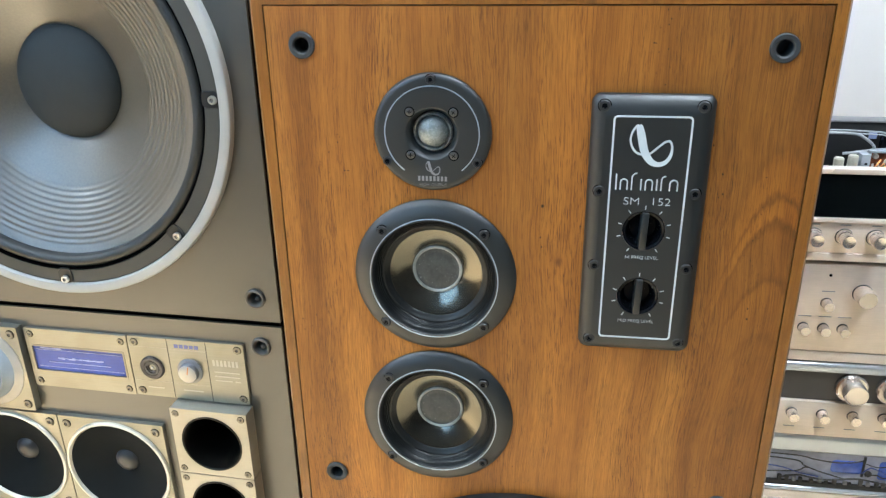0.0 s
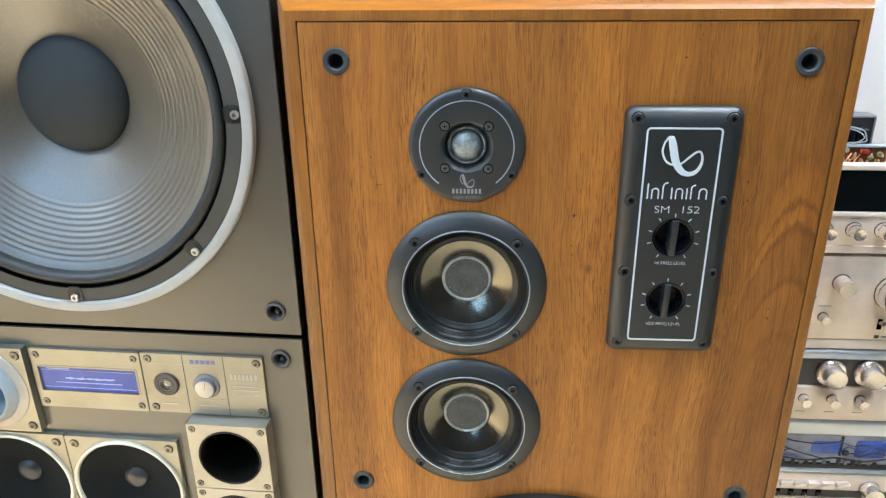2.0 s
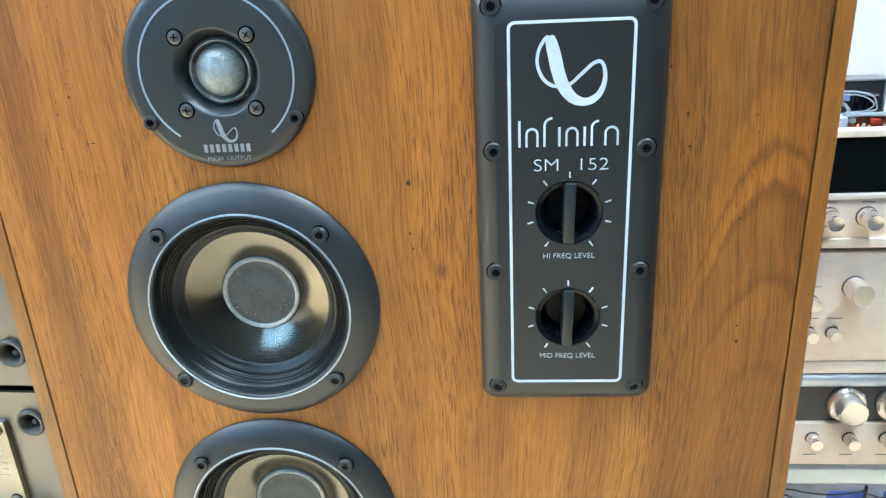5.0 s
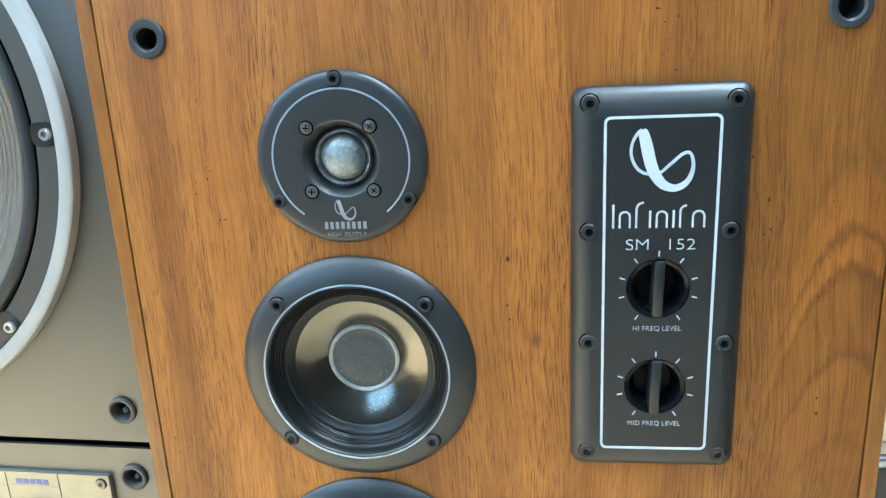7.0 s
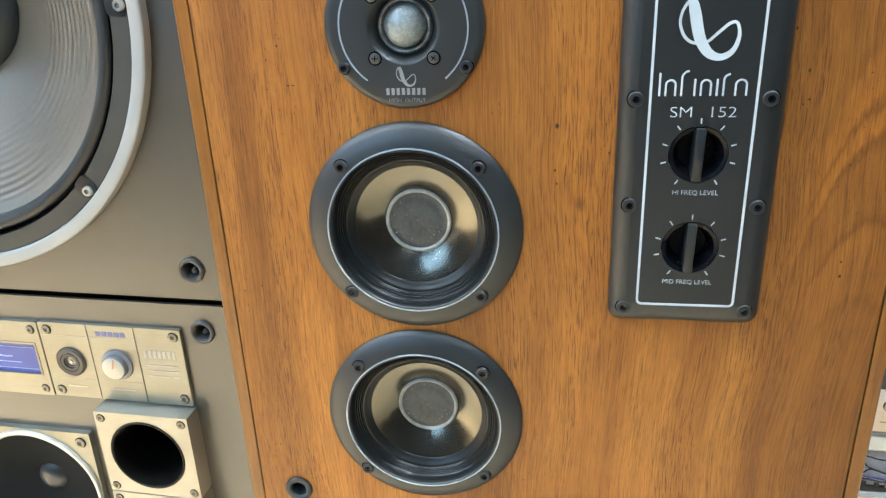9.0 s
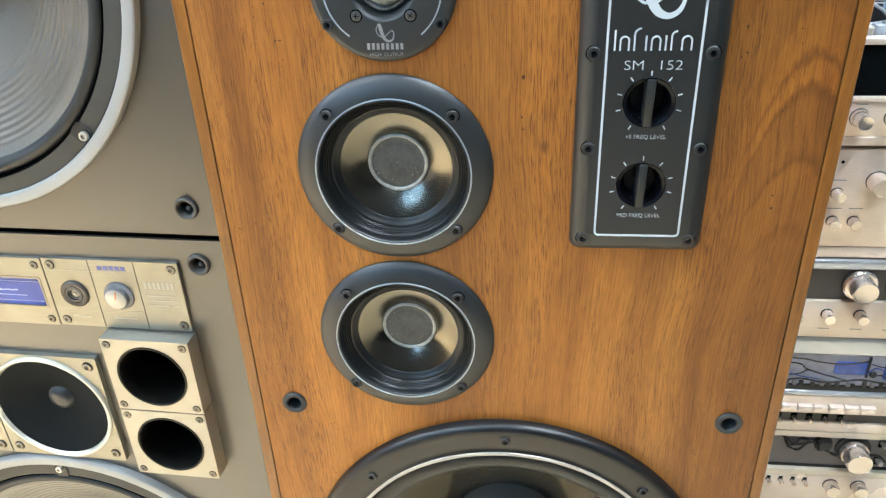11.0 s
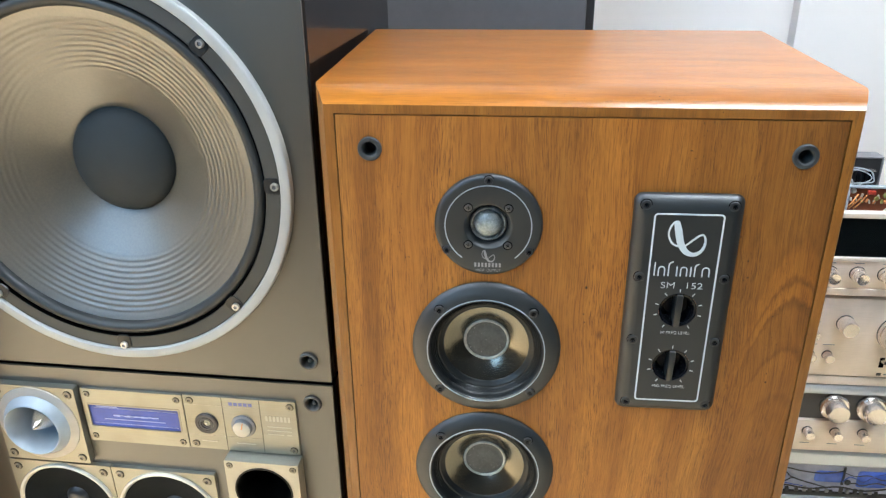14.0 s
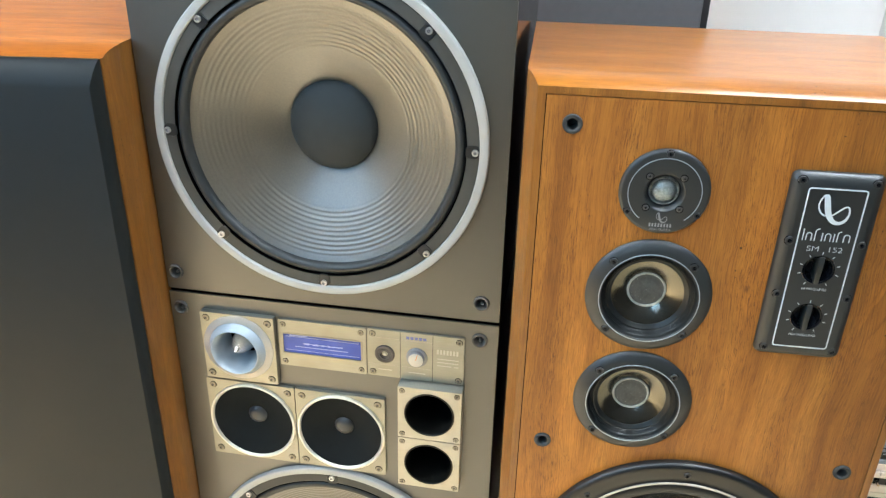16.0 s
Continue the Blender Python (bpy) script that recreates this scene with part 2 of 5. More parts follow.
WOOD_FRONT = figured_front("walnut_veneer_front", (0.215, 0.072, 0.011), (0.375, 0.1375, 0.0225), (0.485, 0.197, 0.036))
# edge veneers are darker than the top ones: side shade put into their colour
WOOD_SIDE_SHADED = veneer("walnut_veneer_edges", "z", (0.20, 0.074, 0.015), (0.305, 0.122, 0.023), (0.40, 0.170, 0.034), 0.36, 0.25)
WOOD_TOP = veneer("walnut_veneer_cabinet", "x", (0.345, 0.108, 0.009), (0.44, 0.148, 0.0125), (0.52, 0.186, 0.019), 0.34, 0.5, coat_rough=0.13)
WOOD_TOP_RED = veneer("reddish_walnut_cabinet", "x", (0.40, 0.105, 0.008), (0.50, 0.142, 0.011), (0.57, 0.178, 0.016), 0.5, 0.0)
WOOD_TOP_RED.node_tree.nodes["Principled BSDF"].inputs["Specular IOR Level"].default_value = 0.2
WOOD_SIDE_RED_SHADED = veneer("reddish_walnut_edges", "z", (0.15, 0.056, 0.010), (0.205, 0.081, 0.012), (0.27, 0.111, 0.019), 0.4, 0.1)
WOOFER_BLACK = plain("satin_black_casting", (0.007, 0.0085, 0.010), 0.36, vary=0.15, relief=0.15, spec=0.6)
BLACK_PLASTIC = plain("black_moulded_plastic", (0.0155, 0.0190, 0.0205), 0.42, relief=0.15, spec=0.75)
BLACK_PANEL = plain("black_textured_panel", (0.0125, 0.0160, 0.0180), 0.40, spec=0.7, relief=0.2, relief_scale=1800)
BLACK_GLOSS = plain("glossy_black_plastic", (0.006, 0.0068, 0.009), 0.22, spec=0.2)
BLACK_RUBBER = plain("black_rubber", (0.012, 0.012, 0.0125), 0.45)
SOCKET_RUBBER = plain("worn_dark_rubber", (0.030, 0.035, 0.038), 0.5, vary=0.25, scale=200, relief=0.3)
# board edge colour: the unlit gap beside the box put into it as black
SHADE_EDGE = plain("black_stained_edge", (0.004, 0.004, 0.004), 0.8, spec=0.2)
GREY_RUBBER = plain("grey_plastic_socket", (0.075, 0.072, 0.066), 0.45)
# near-black: the shade of holes, slots and grooves put into the colour
VOID = plain("dark_cavity", (0.0015, 0.0015, 0.0015), 1.0, spec=0.0)
CONE_GLOSS = plain("smoky_mirror_cone", (0.175, 0.166, 0.140), 0.19, 0.95, vary=0.22, scale=60)
DARK_DOME = plain("dark_grey_dome", (0.04, 0.042, 0.045), 0.3, vary=0.2, scale=200)
DUST_CAP = plain("dusty_grey_dust_cap", (0.078, 0.083, 0.080), 0.42, vary=0.45, scale=380, relief=0.3, relief_scale=600)
DOME_RING = plain("speckled_silver_ring", (0.22, 0.225, 0.21), 0.45, 0.4, vary=0.9, scale=900, relief=0.8, relief_scale=1100)
DOME = plain("hazy_silver_dome", (0.25, 0.28, 0.28), 0.42, 0.5, vary=0.6, scale=420, relief=0.7, relief_scale=900)
SCREW_BLACK = plain("black_oxide_screw", (0.026, 0.028, 0.030), 0.44, 0.2, vary=0.3, scale=300)
PLATE_SCREW = plain("dull_nickel_screw", (0.27, 0.245, 0.19), 0.42, 0.7, vary=0.25, scale=300)
SCREW_GREY = plain("dark_grey_screw", (0.10, 0.10, 0.10), 0.35, 0.6)
SCREW_STEEL = plain("bright_steel_screw", (0.62, 0.61, 0.58), 0.3, 0.9)
WHITE_PRINT = plain("white_silkscreen", (0.57, 0.64, 0.68), 0.6)
TRIM_BLUE = plain("pale_blue_satin_trim", (0.42, 0.50, 0.58), 0.35, 0.5)
CAP_EDGE = plain("pale_cap_edge", (0.46, 0.46, 0.42), 0.5, 0.2, vary=0.5, scale=350)
GREY_PRINT = plain("grey_silkscreen", (0.26, 0.27, 0.28), 0.6)
BLUE_PRINT = plain("blue_silkscreen", (0.13, 0.15, 0.38), 0.5)
PALE_PRINT = plain("pale_grey_print", (0.45, 0.43, 0.38), 0.5)
UMBER_PAINT = plain("umber_grey_baffle_paint", (0.030, 0.0275, 0.0195), 0.42, vary=0.07, relief=0.25, relief_scale=1500, coat=1.0, spec=0.9)
UMBER_PAINT.node_tree.nodes["Principled BSDF"].inputs["Coat IOR"].default_value = 1.6
UMBER_PAINT.node_tree.nodes["Principled BSDF"].inputs["Coat Roughness"].default_value = 0.32
ROLL_RUBBER = plain("dark_roll_rubber", (0.024, 0.027, 0.028), 0.42, relief=0.15)
GASKET_GREY = plain("dark_grey_gasket", (0.050, 0.050, 0.044), 0.5, relief=0.2)
DARK_LACQUER = plain("dark_lacquered_side", (0.014, 0.011, 0.010), 0.16, vary=0.3, coat=0.3)
SATIN_RING = plain("satin_white_alloy_ring", (0.42, 0.425, 0.41), 0.45, 0.2, vary=0.08)
BRUSHED_PLATE = brushed("champagne_brushed_plate", (0.365, 0.355, 0.305), 0.42)
HORN_ALLOY = plain("polished_horn_alloy", (0.40, 0.455, 0.50), 0.42, 0.2, vary=0.16)
PAPER_CONE = cone_paper("brown_grey_paper_cone", (0.116, 0.095, 0.066), 0.34)
FELT_CAP = plain("charcoal_felt_cap", (0.018, 0.024, 0.026), 0.65, vary=0.2, relief=0.4, relief_scale=900)
MESH_CLOTH = plain("black_mesh_cloth", (0.006, 0.0085, 0.010), 0.8, spec=0.2, relief=0.6, relief_scale=1400)
GRILLE_CLOTH = plain("charcoal_grille_cloth", (0.0120, 0.0148, 0.0158), 0.5, spec=0.22, vary=0.1, relief=0.35, relief_scale=1600)
DISPLAY_BLUE = plain("blue_display_panel", (0.070, 0.100, 0.36), 0.2, vary=0.35, scale=30, spec=0.3)
DISPLAY_LINE = plain("pale_blue_scale_line", (0.42, 0.46, 0.72), 0.4)
KNOB_FACE = plain("champagne_knob_face", (0.54, 0.51, 0.45), 0.4, 0.4)
PORT_PLATE = brushed("pale_champagne_port_plate", (0.50, 0.475, 0.40), 0.42, metal=0.6)
PORT_LINER = plain("brown_black_port_liner", (0.006, 0.0055, 0.0045), 0.35, vary=0.2, spec=0.25)
KNOB_CREAM = plain("pale_satin_knob", (0.58, 0.54, 0.49), 0.35, 0.3)
RING_CREAM = plain("pale_satin_cream_metal", (0.50, 0.465, 0.415), 0.35, 0.3)
ORANGE_MARK = plain("orange_pointer_mark", (0.62, 0.22, 0.06), 0.5)
GREY_CABINET = plain("slate_grey_painted_front", (0.080, 0.075, 0.080), 0.6, vary=0.12, relief=0.5, relief_scale=500)
# tones of unseen walls and ceiling, kept dark to shape the glossy cone reflections
DARK_WALL = plain("charcoal_wall_paint", (0.02, 0.02, 0.021), 0.8, vary=0.1, scale=8)
TAUPE_WALL = plain("taupe_wall_paint", (0.04, 0.036, 0.032), 0.8, vary=0.06, scale=8)
WALL_PAINT = plain("white_wall_paint", (0.88, 0.795, 0.74), 0.75, vary=0.03, scale=8, relief=0.15, relief_scale=250)
CEILING_PAINT = plain("grey_blue_ceiling_paint", (0.055, 0.065, 0.08), 0.8, vary=0.03, scale=8)
FLOOR_MAT = plain("cream_polished_floor", (0.84, 0.665, 0.43), 0.4, vary=0.1, scale=12)
SILVER_PANEL = brushed("silver_brushed_fascia", (0.95, 0.81, 0.70), 0.30, metal=0.35)
SILVER_TRIM = plain("pale_aluminium_trim", (0.90, 0.78, 0.69), 0.26, 0.25, vary=0.05)
SILVER_KNOB = plain("turned_aluminium_knob", (0.88, 0.80, 0.74), 0.22, 0.85, vary=0.06)
PALE_WINDOW = plain("blue_grey_glossy_window", (0.36, 0.38, 0.50), 0.12, vary=0.35, scale=60, coat=0.5)
SMOKED = plain("smoked_dial_glass", (0.003, 0.005, 0.006), 0.06, vary=0.2, spec=0.25)
CHARCOAL_FASCIA = plain("charcoal_fascia", (0.062, 0.056, 0.052), 0.4)
SURROUND = plain("dark_rubber_surround", (0.011, 0.0125, 0.013), 0.32, vary=0.2, spec=0.4)
DEVICE_COVER = plain("grey_steel_cover", (0.62, 0.67, 0.73), 0.2, 0.4)
POLISHED_STEEL = plain("polished_pale_steel", (0.66, 0.69, 0.74), 0.12, 0.6, vary=0.05)
BLACK_STEEL = plain("black_steel_case", (0.015, 0.015, 0.016), 0.45)
PCB = plain("brown_circuit_board", (0.22, 0.06, 0.025), 0.4, vary=0.25, scale=200)
JACK_BROWN = plain("brown_grey_jack_bezel", (0.07, 0.058, 0.05), 0.35)
RIM_CREAM = plain("cream_metal_rim", (0.72, 0.69, 0.60), 0.35, 0.3, vary=0.08)
CREAM_FRAME = plain("cream_metal_frame", (0.74, 0.66, 0.55), 0.4, 0.2, vary=0.05)
FRONT_GREY = plain("grey_front", (0.19, 0.175, 0.18), 0.4, vary=0.1)
RIM_GREY = plain("dull_grey_rim", (0.26, 0.26, 0.27), 0.45, 0.3)
COPPER = plain("copper_coil", (0.65, 0.27, 0.10), 0.35, 0.85)
RED_PART = plain("red_component", (0.55, 0.05, 0.03), 0.4)
CLEAR_GREY = plain("milky_plastic", (0.50, 0.47, 0.38), 0.3, vary=0.25)
dusty(DUST_CAP, 0.71, 0.78)
dusty(BLACK_GLOSS, 0.72, 0.80, 500.0, (0.2, 0.2, 0.2))
dusty(DOME, 0.64, 0.75, 900.0, (0.5, 0.52, 0.5))
WIRE_GREY = plain("grey_wire", (0.4, 0.42, 0.44), 0.5)
GREEN_PART = plain("olive_green_component", (0.30, 0.29, 0.09), 0.4)
WIRE_BLUE_PALE = plain("pale_blue_tape", (0.25, 0.31, 0.52), 0.4)
# blue of the reflection painted on the tuner window
BLUE_REFLECTION = plain("blue_plastic_sheet", (0.085, 0.17, 0.66), 0.25, vary=0.5, scale=90, coat=0.4)
WIRE_BLUE = plain("blue_cable", (0.02, 0.06, 0.30), 0.4)
WIRE_BLACK = plain("black_cable", (0.012, 0.012, 0.012), 0.45)
GLASS = plain("clear_window_glass", (0.95, 0.97, 0.97), 0.02)
GLASS.node_tree.nodes["Principled BSDF"].inputs["Transmission Weight"].default_value = 1.0
STAND_WOOD = plain("dark_stand_board", (0.05, 0.035, 0.025), 0.5)


# ---- mesh helpers ----
def finish(bm, name, material, smooth=None):
    bmesh.ops.recalc_face_normals(bm, faces=bm.faces)
    me = bpy.data.meshes.new(name)
    bm.to_mesh(me)
    bm.free()
    me.materials.append(material)
    if smooth is not None:
        me.shade_smooth()
        me.set_sharp_from_angle(angle=radians(smooth))
    return me


def part(name, bm, material, parent, label="", m=None, smooth=32):
    """Links a bmesh as one mesh object under a thing or a part, with its parent's frame unless m is given."""
    ob = new(name, bm if isinstance(bm, bpy.types.Mesh) else finish(bm, name, material, smooth))
    ob.parent = parent
    if m is not None:
        ob.matrix_basis = m
    return tagged(ob, label)


def thing(name, m, label, category, group="", kind=""):
    ob = new(name)
    ob.empty_display_size = 0.05
    ob.matrix_basis = m
    return tagged(ob, label, category, group, kind)


def block(x0, x1, y0, y1, z0, z1, bevel=0.0, segments=2):
    bm = bmesh.new()
    bmesh.ops.create_cube(bm, size=1.0)
    bmesh.ops.transform(bm, matrix=Matrix.LocRotScale(((x0 + x1) / 2, (y0 + y1) / 2, (z0 + z1) / 2), None, (x1 - x0, y1 - y0, z1 - z0)), verts=bm.verts)
    if bevel:
        bmesh.ops.bevel(bm, geom=list(bm.edges), offset=bevel, segments=segments, affect="EDGES", profile=0.5)
    return bm


def lathe(profile, seg=64, x=0.0, z=0.0, bm=None, y=0.0):
    """Revolves (radius, depth) points round the y axis through (x, z)."""
    bm = bm or bmesh.new()
    rings = []
    for r, d in profile:
        if r <= 1e-6:
            rings.append([bm.verts.new((x, y + d, z))])
        else:
            rings.append([bm.verts.new((x + r * math.cos(2 * math.pi * i / seg), y + d, z + r * math.sin(2 * math.pi * i / seg))) for i in range(seg)])
    for a, b in zip(rings, rings[1:]):
        for i in range(seg):
            j = (i + 1) % seg
            if len(a) == 1 and len(b) > 1:
                bm.faces.new((a[0], b[j], b[i]))
            elif len(b) == 1 and len(a) > 1:
                bm.faces.new((a[i], a[j], b[0]))
            elif len(a) > 1:
                bm.faces.new((a[i], a[j], b[j], b[i]))
    return bm


def circle_loop(x, z, r, seg=48):
    return [(x + r * math.cos(2 * math.pi * i / seg), z + r * math.sin(2 * math.pi * i / seg)) for i in range(seg)]


def round_rect(x0, x1, z0, z1, r, seg=6):
    pts = []
    for cx, cz, a0 in ((x1 - r, z1 - r, 0), (x0 + r, z1 - r, 90), (x0 + r, z0 + r, 180), (x1 - r, z0 + r, 270)):
        for i in range(seg + 1):
            a = radians(a0 + 90 * i / seg)
            pts.append((cx + r * math.cos(a), cz + r * math.sin(a)))
    return pts


def pierced(loops, y0, y1):
    """A plate between two depths whose outline is the first loop and whose holes are the others."""
    bm = bmesh.new()
    edges = []
    for loop in loops:
        vs = [bm.verts.new((px, y0, pz)) for px, pz in loop]
        edges += [bm.edges.new((vs[i], vs[(i + 1) % len(vs)])) for i in range(len(vs))]
    bmesh.ops.triangle_fill(bm, use_beauty=True, use_dissolve=False, edges=edges)
    out = bmesh.ops.extrude_face_region(bm, geom=list(bm.faces))
    bmesh.ops.translate(bm, vec=(0, y1 - y0, 0), verts=[v for v in out["geom"] if isinstance(v, bmesh.types.BMVert)])
    return bm


def loft(loops):
    """Joins loops of (x, y, z) points of equal count, closed at both ends."""
    bm = bmesh.new()
    rings = [[bm.verts.new(p) for p in loop] for loop in loops]
    n = len(rings[0])
    for a, b in zip(rings, rings[1:]):
        for i in range(n):
            bm.faces.new((a[i], a[(i + 1) % n], b[(i + 1) % n], b[i]))
    bm.faces.new(rings[0])
    bm.faces.new(list(reversed(rings[-1])))
    return bm


def ribbon(points, width, y0, y1, closed=False):
    """A flat stroke of some width along (x, z) points, or with its own width at each point."""
    bm = bmesh.new()
    n = len(points)
    widths = width if isinstance(width, (list, tuple)) else [width] * n
    left, right = [], []
    for i, (px, pz) in enumerate(points):
        a = points[(i - 1) % n] if closed or i else points[0]
        b = points[(i + 1) % n] if closed or i < n - 1 else points[-1]
        dx, dz = b[0] - a[0], b[1] - a[1]
        d = math.hypot(dx, dz) or 1.0
        w = widths[i] / 2
        left.append(bm.verts.new((px - dz / d * w, y0, pz + dx / d * w)))
        right.append(bm.verts.new((px + dz / d * w, y0, pz - dx / d * w)))
    for i in range(n if closed else n - 1):
        j = (i + 1) % n
        bm.faces.new((left[i], left[j], right[j], right[i]))
    out = bmesh.ops.extrude_face_region(bm, geom=list(bm.faces))
    bmesh.ops.translate(bm, vec=(0, y1 - y0, 0), verts=[v for v in out["geom"] if isinstance(v, bmesh.types.BMVert)])
    return bm


def arc(x, z, r, a0, a1, n=72):
    return [(x + r * math.cos(radians(a0 + (a1 - a0) * i / n)), z + r * math.sin(radians(a0 + (a1 - a0) * i / n))) for i in range(n + 1)]


def wire(points, radius, sides=6):
    """A round cable through points, as a mesh."""
    bm = bmesh.new()
    pts = [Vector(p) for p in points]
    fine = []
    for i in range(len(pts) - 1):
        p0, p1, p2, p3 = pts[max(i - 1, 0)], pts[i], pts[i + 1], pts[min(i + 2, len(pts) - 1)]
        for k in range(6):
            t = k / 6
            fine.append(0.5 * (2 * p1 + (p2 - p0) * t + (2 * p0 - 5 * p1 + 4 * p2 - p3) * t * t + (3 * p1 - p0 - 3 * p2 + p3) * t ** 3))
    fine.append(pts[-1])
    rings = []
    for i, p in enumerate(fine):
        d = (fine[min(i + 1, len(fine) - 1)] - fine[max(i - 1, 0)]).normalized()
        side = d.orthogonal().normalized()
        up = d.cross(side)
        rings.append([bm.verts.new(p + radius * (math.cos(2 * math.pi * k / sides) * side + math.sin(2 * math.pi * k / sides) * up)) for k in range(sides)])
    for a, b in zip(rings, rings[1:]):
        for k in range(sides):
            bm.faces.new((a[k], a[(k + 1) % sides], b[(k + 1) % sides], b[k]))
    return bm


def lettering(text, size, x, z, y, material, parent, name, width=None):
    """Raised built-in letters centred on (x, z), facing the room, squeezed to a width."""
    cu = bpy.data.curves.new("letters", "FONT")
    cu.offset = -0.018 * size
    cu.body, cu.size, cu.extrude, cu.align_x, cu.align_y = text, size, 0.0002, "CENTER", "CENTER"
    ob = bpy.data.objects.new("letters", cu)
    scene.collection.objects.link(ob)
    bpy.context.view_layer.update()
    me = bpy.data.meshes.new_from_object(ob.evaluated_get(bpy.context.evaluated_depsgraph_get()))
    bpy.data.objects.remove(ob)
    xs = [v.co.x for v in me.vertices]
    k = width / (max(xs) - min(xs)) if width else 1.0
    me.transform(Matrix.Translation((x, y, z)) @ Matrix.Rotation(radians(90), 4, "X") @ Matrix.Diagonal((k, 1, 1, 1)))
    me.materials.clear()
    me.materials.append(material)
    return part(name, me, material, parent)


MESHES = {}


def shared(key, make, material, smooth=32):
    if key not in MESHES:
        MESHES[key] = finish(make(), key, material, smooth)
    return MESHES[key]


def hex_screw_bm(r, h):
    bm = lathe([(r, 0), (r, -h * 0.7), (r * 0.86, -h), (r * 0.48, -h), (r * 0.40, -h * 0.6)], 20)
    pts = [(0.40 * r * math.cos(math.pi * i / 3), 0.40 * r * math.sin(math.pi * i / 3)) for i in range(6)]
    bm.faces.new([bm.verts.new((px, -h * 0.5, pz)) for px, pz in pts])
    bm.faces.ensure_lookup_table()
    for f in bm.faces:
        if max(math.hypot(v.co.x, v.co.z) for v in f.verts) < r * 0.52:
            f.material_index = 1
    return bm


def cross_screw_bm(r, h):
    bm = lathe([(r, 0), (r * 0.95, -h * 0.6), (r * 0.6, -h), (0, -h * 1.1)], 20)
    return bm


def screw(parent, x, z, y, r=0.0042, h=0.0025, style="hex", material=None, turn=0):
    material = material or SCREW_BLACK
    key = f"{style}_screw_{r}_{h}_{material.name}"
    maker = (lambda: hex_screw_bm(r, h)) if style == "hex" else (lambda: cross_screw_bm(r, h))
    # flat dark rings: the recess shade round a screw head put into colour
    if style == "hex" and material in (SCREW_BLACK, PLATE_SCREW):
        part("screw_recess", shared(f"screw_recess_{r}", lambda: lathe([(r * 1.16, 0.0), (r * 1.14, -0.0003), (r * 1.0, -0.0003)], 24), VOID), None, parent, m=pose(x, y - 0.0002, z))
    if style == "cross":
        part("screw_recess", shared(f"cross_recess_{r}", lambda: lathe([(r * 1.22, 0.0), (r * 1.2, -0.0003), (r * 0.98, -0.0003)], 24), VOID), None, parent, m=pose(x, y - 0.0002, z))
    me = shared(key, maker, material)
    # darker socket material carries the shade inside the hex hole
    if style == "hex" and len(me.materials) < 2:
        me.materials.append(RIM_GREY if material is SCREW_STEEL else CHARCOAL_FASCIA if material is PLATE_SCREW else BLACK_GLOSS)
    ob = part("screw", me, None, parent, m=pose(x, y, z, 0, turn, 0))
    return ob


# ---- room ----
ROOM = dict(x0=-3.6, x1=1.2, y0=-1.75, y1=1.0, h=2.7)


def structure(name, bm, material, label, category="wall"):
    ob = new(name, finish(bm, name, material, 40))
    return tagged(ob, label, category, kind="structure")


# south, west and east walls and ceiling are unseen: added to shape the light
R = ROOM
structure("floor", block(R["x0"], R["x1"], R["y0"], R["y1"], -0.1, FLOOR_Z), FLOOR_MAT, "pale cream polished shop floor", "floor")
structure("ceiling", block(R["x0"], R["x1"], R["y0"], R["y1"], R["h"], R["h"] + 0.1), CEILING_PAINT, "unseen ceiling, kept dark blue-grey so the cones reflect little", "ceiling")
structure("wall_north", block(R["x0"], R["x1"], R["y1"], R["y1"] + 0.12, -0.1, R["h"] + 0.1), WALL_PAINT, "white painted wall behind the equipment")
structure("wall_south", pierced([[(R["x0"], -0.1), (R["x1"], -0.1), (R["x1"], R["h"] + 0.1), (R["x0"], R["h"] + 0.1)], [(-3.20, 1.60), (-0.60, 1.60), (-0.60, 2.60), (-3.20, 2.60)]], R["y0"] - 0.12, R["y0"]), DARK_WALL, "unseen charcoal wall, added to keep the cone reflections dark")
structure("wall_west", block(R["x0"] - 0.12, R["x0"], R["y0"] - 0.12, R["y1"] + 0.12, -0.1, R["h"] + 0.1), WALL_PAINT, "unseen white wall, added to bounce light from the left")
structure("wall_east", block(R["x1"], R["x1"] + 0.12, R["y0"] - 0.12, R["y1"] + 0.12, -0.1, R["h"] + 0.1), TAUPE_WALL, "unseen dark taupe wall, added to hold back light from the right")
structure("wall_pillar", block(0.49, R["x1"], 0.96, R["y1"], FLOOR_Z, R["h"]), WALL_PAINT, "white painted wall projection beside the equipment")

# high window in the wall behind the camera, with daylight in its opening
win_1 = thing("window_1", pose(-1.90, R["y0"], 1.60), "long high window with a dark frame and cool daylight", "window", kind="structure")
part("window_frame", pierced([round_rect(-1.30, 1.30, 0.0, 1.0, 0.002, 1), round_rect(-1.255, 1.255, 0.045, 0.955, 0.002, 1)], -0.09, -0.03), BLACK_STEEL, win_1, "dark metal frame")
pane = part("pane", block(-1.256, 1.256, -0.063, -0.057, 0.044, 0.956), GLASS, win_1, "clear glass")
pane.visible_shadow = False
part("window_sill", block(-1.298, 1.298, -0.028, 0.03, -0.02, 0.001, 0.003), WALL_PAINT, win_1)
day = bpy.data.lights.new("daylight", "AREA")
day.shape, day.size, day.size_y, day.energy, day.color = "RECTANGLE", 2.54, 0.96, 34.0, (0.34, 0.62, 1.0)
day_ob = new("daylight", day)
day_ob.matrix_basis = pose(-1.90, R["y0"] - 0.105, 2.10, 90, 0, 0)

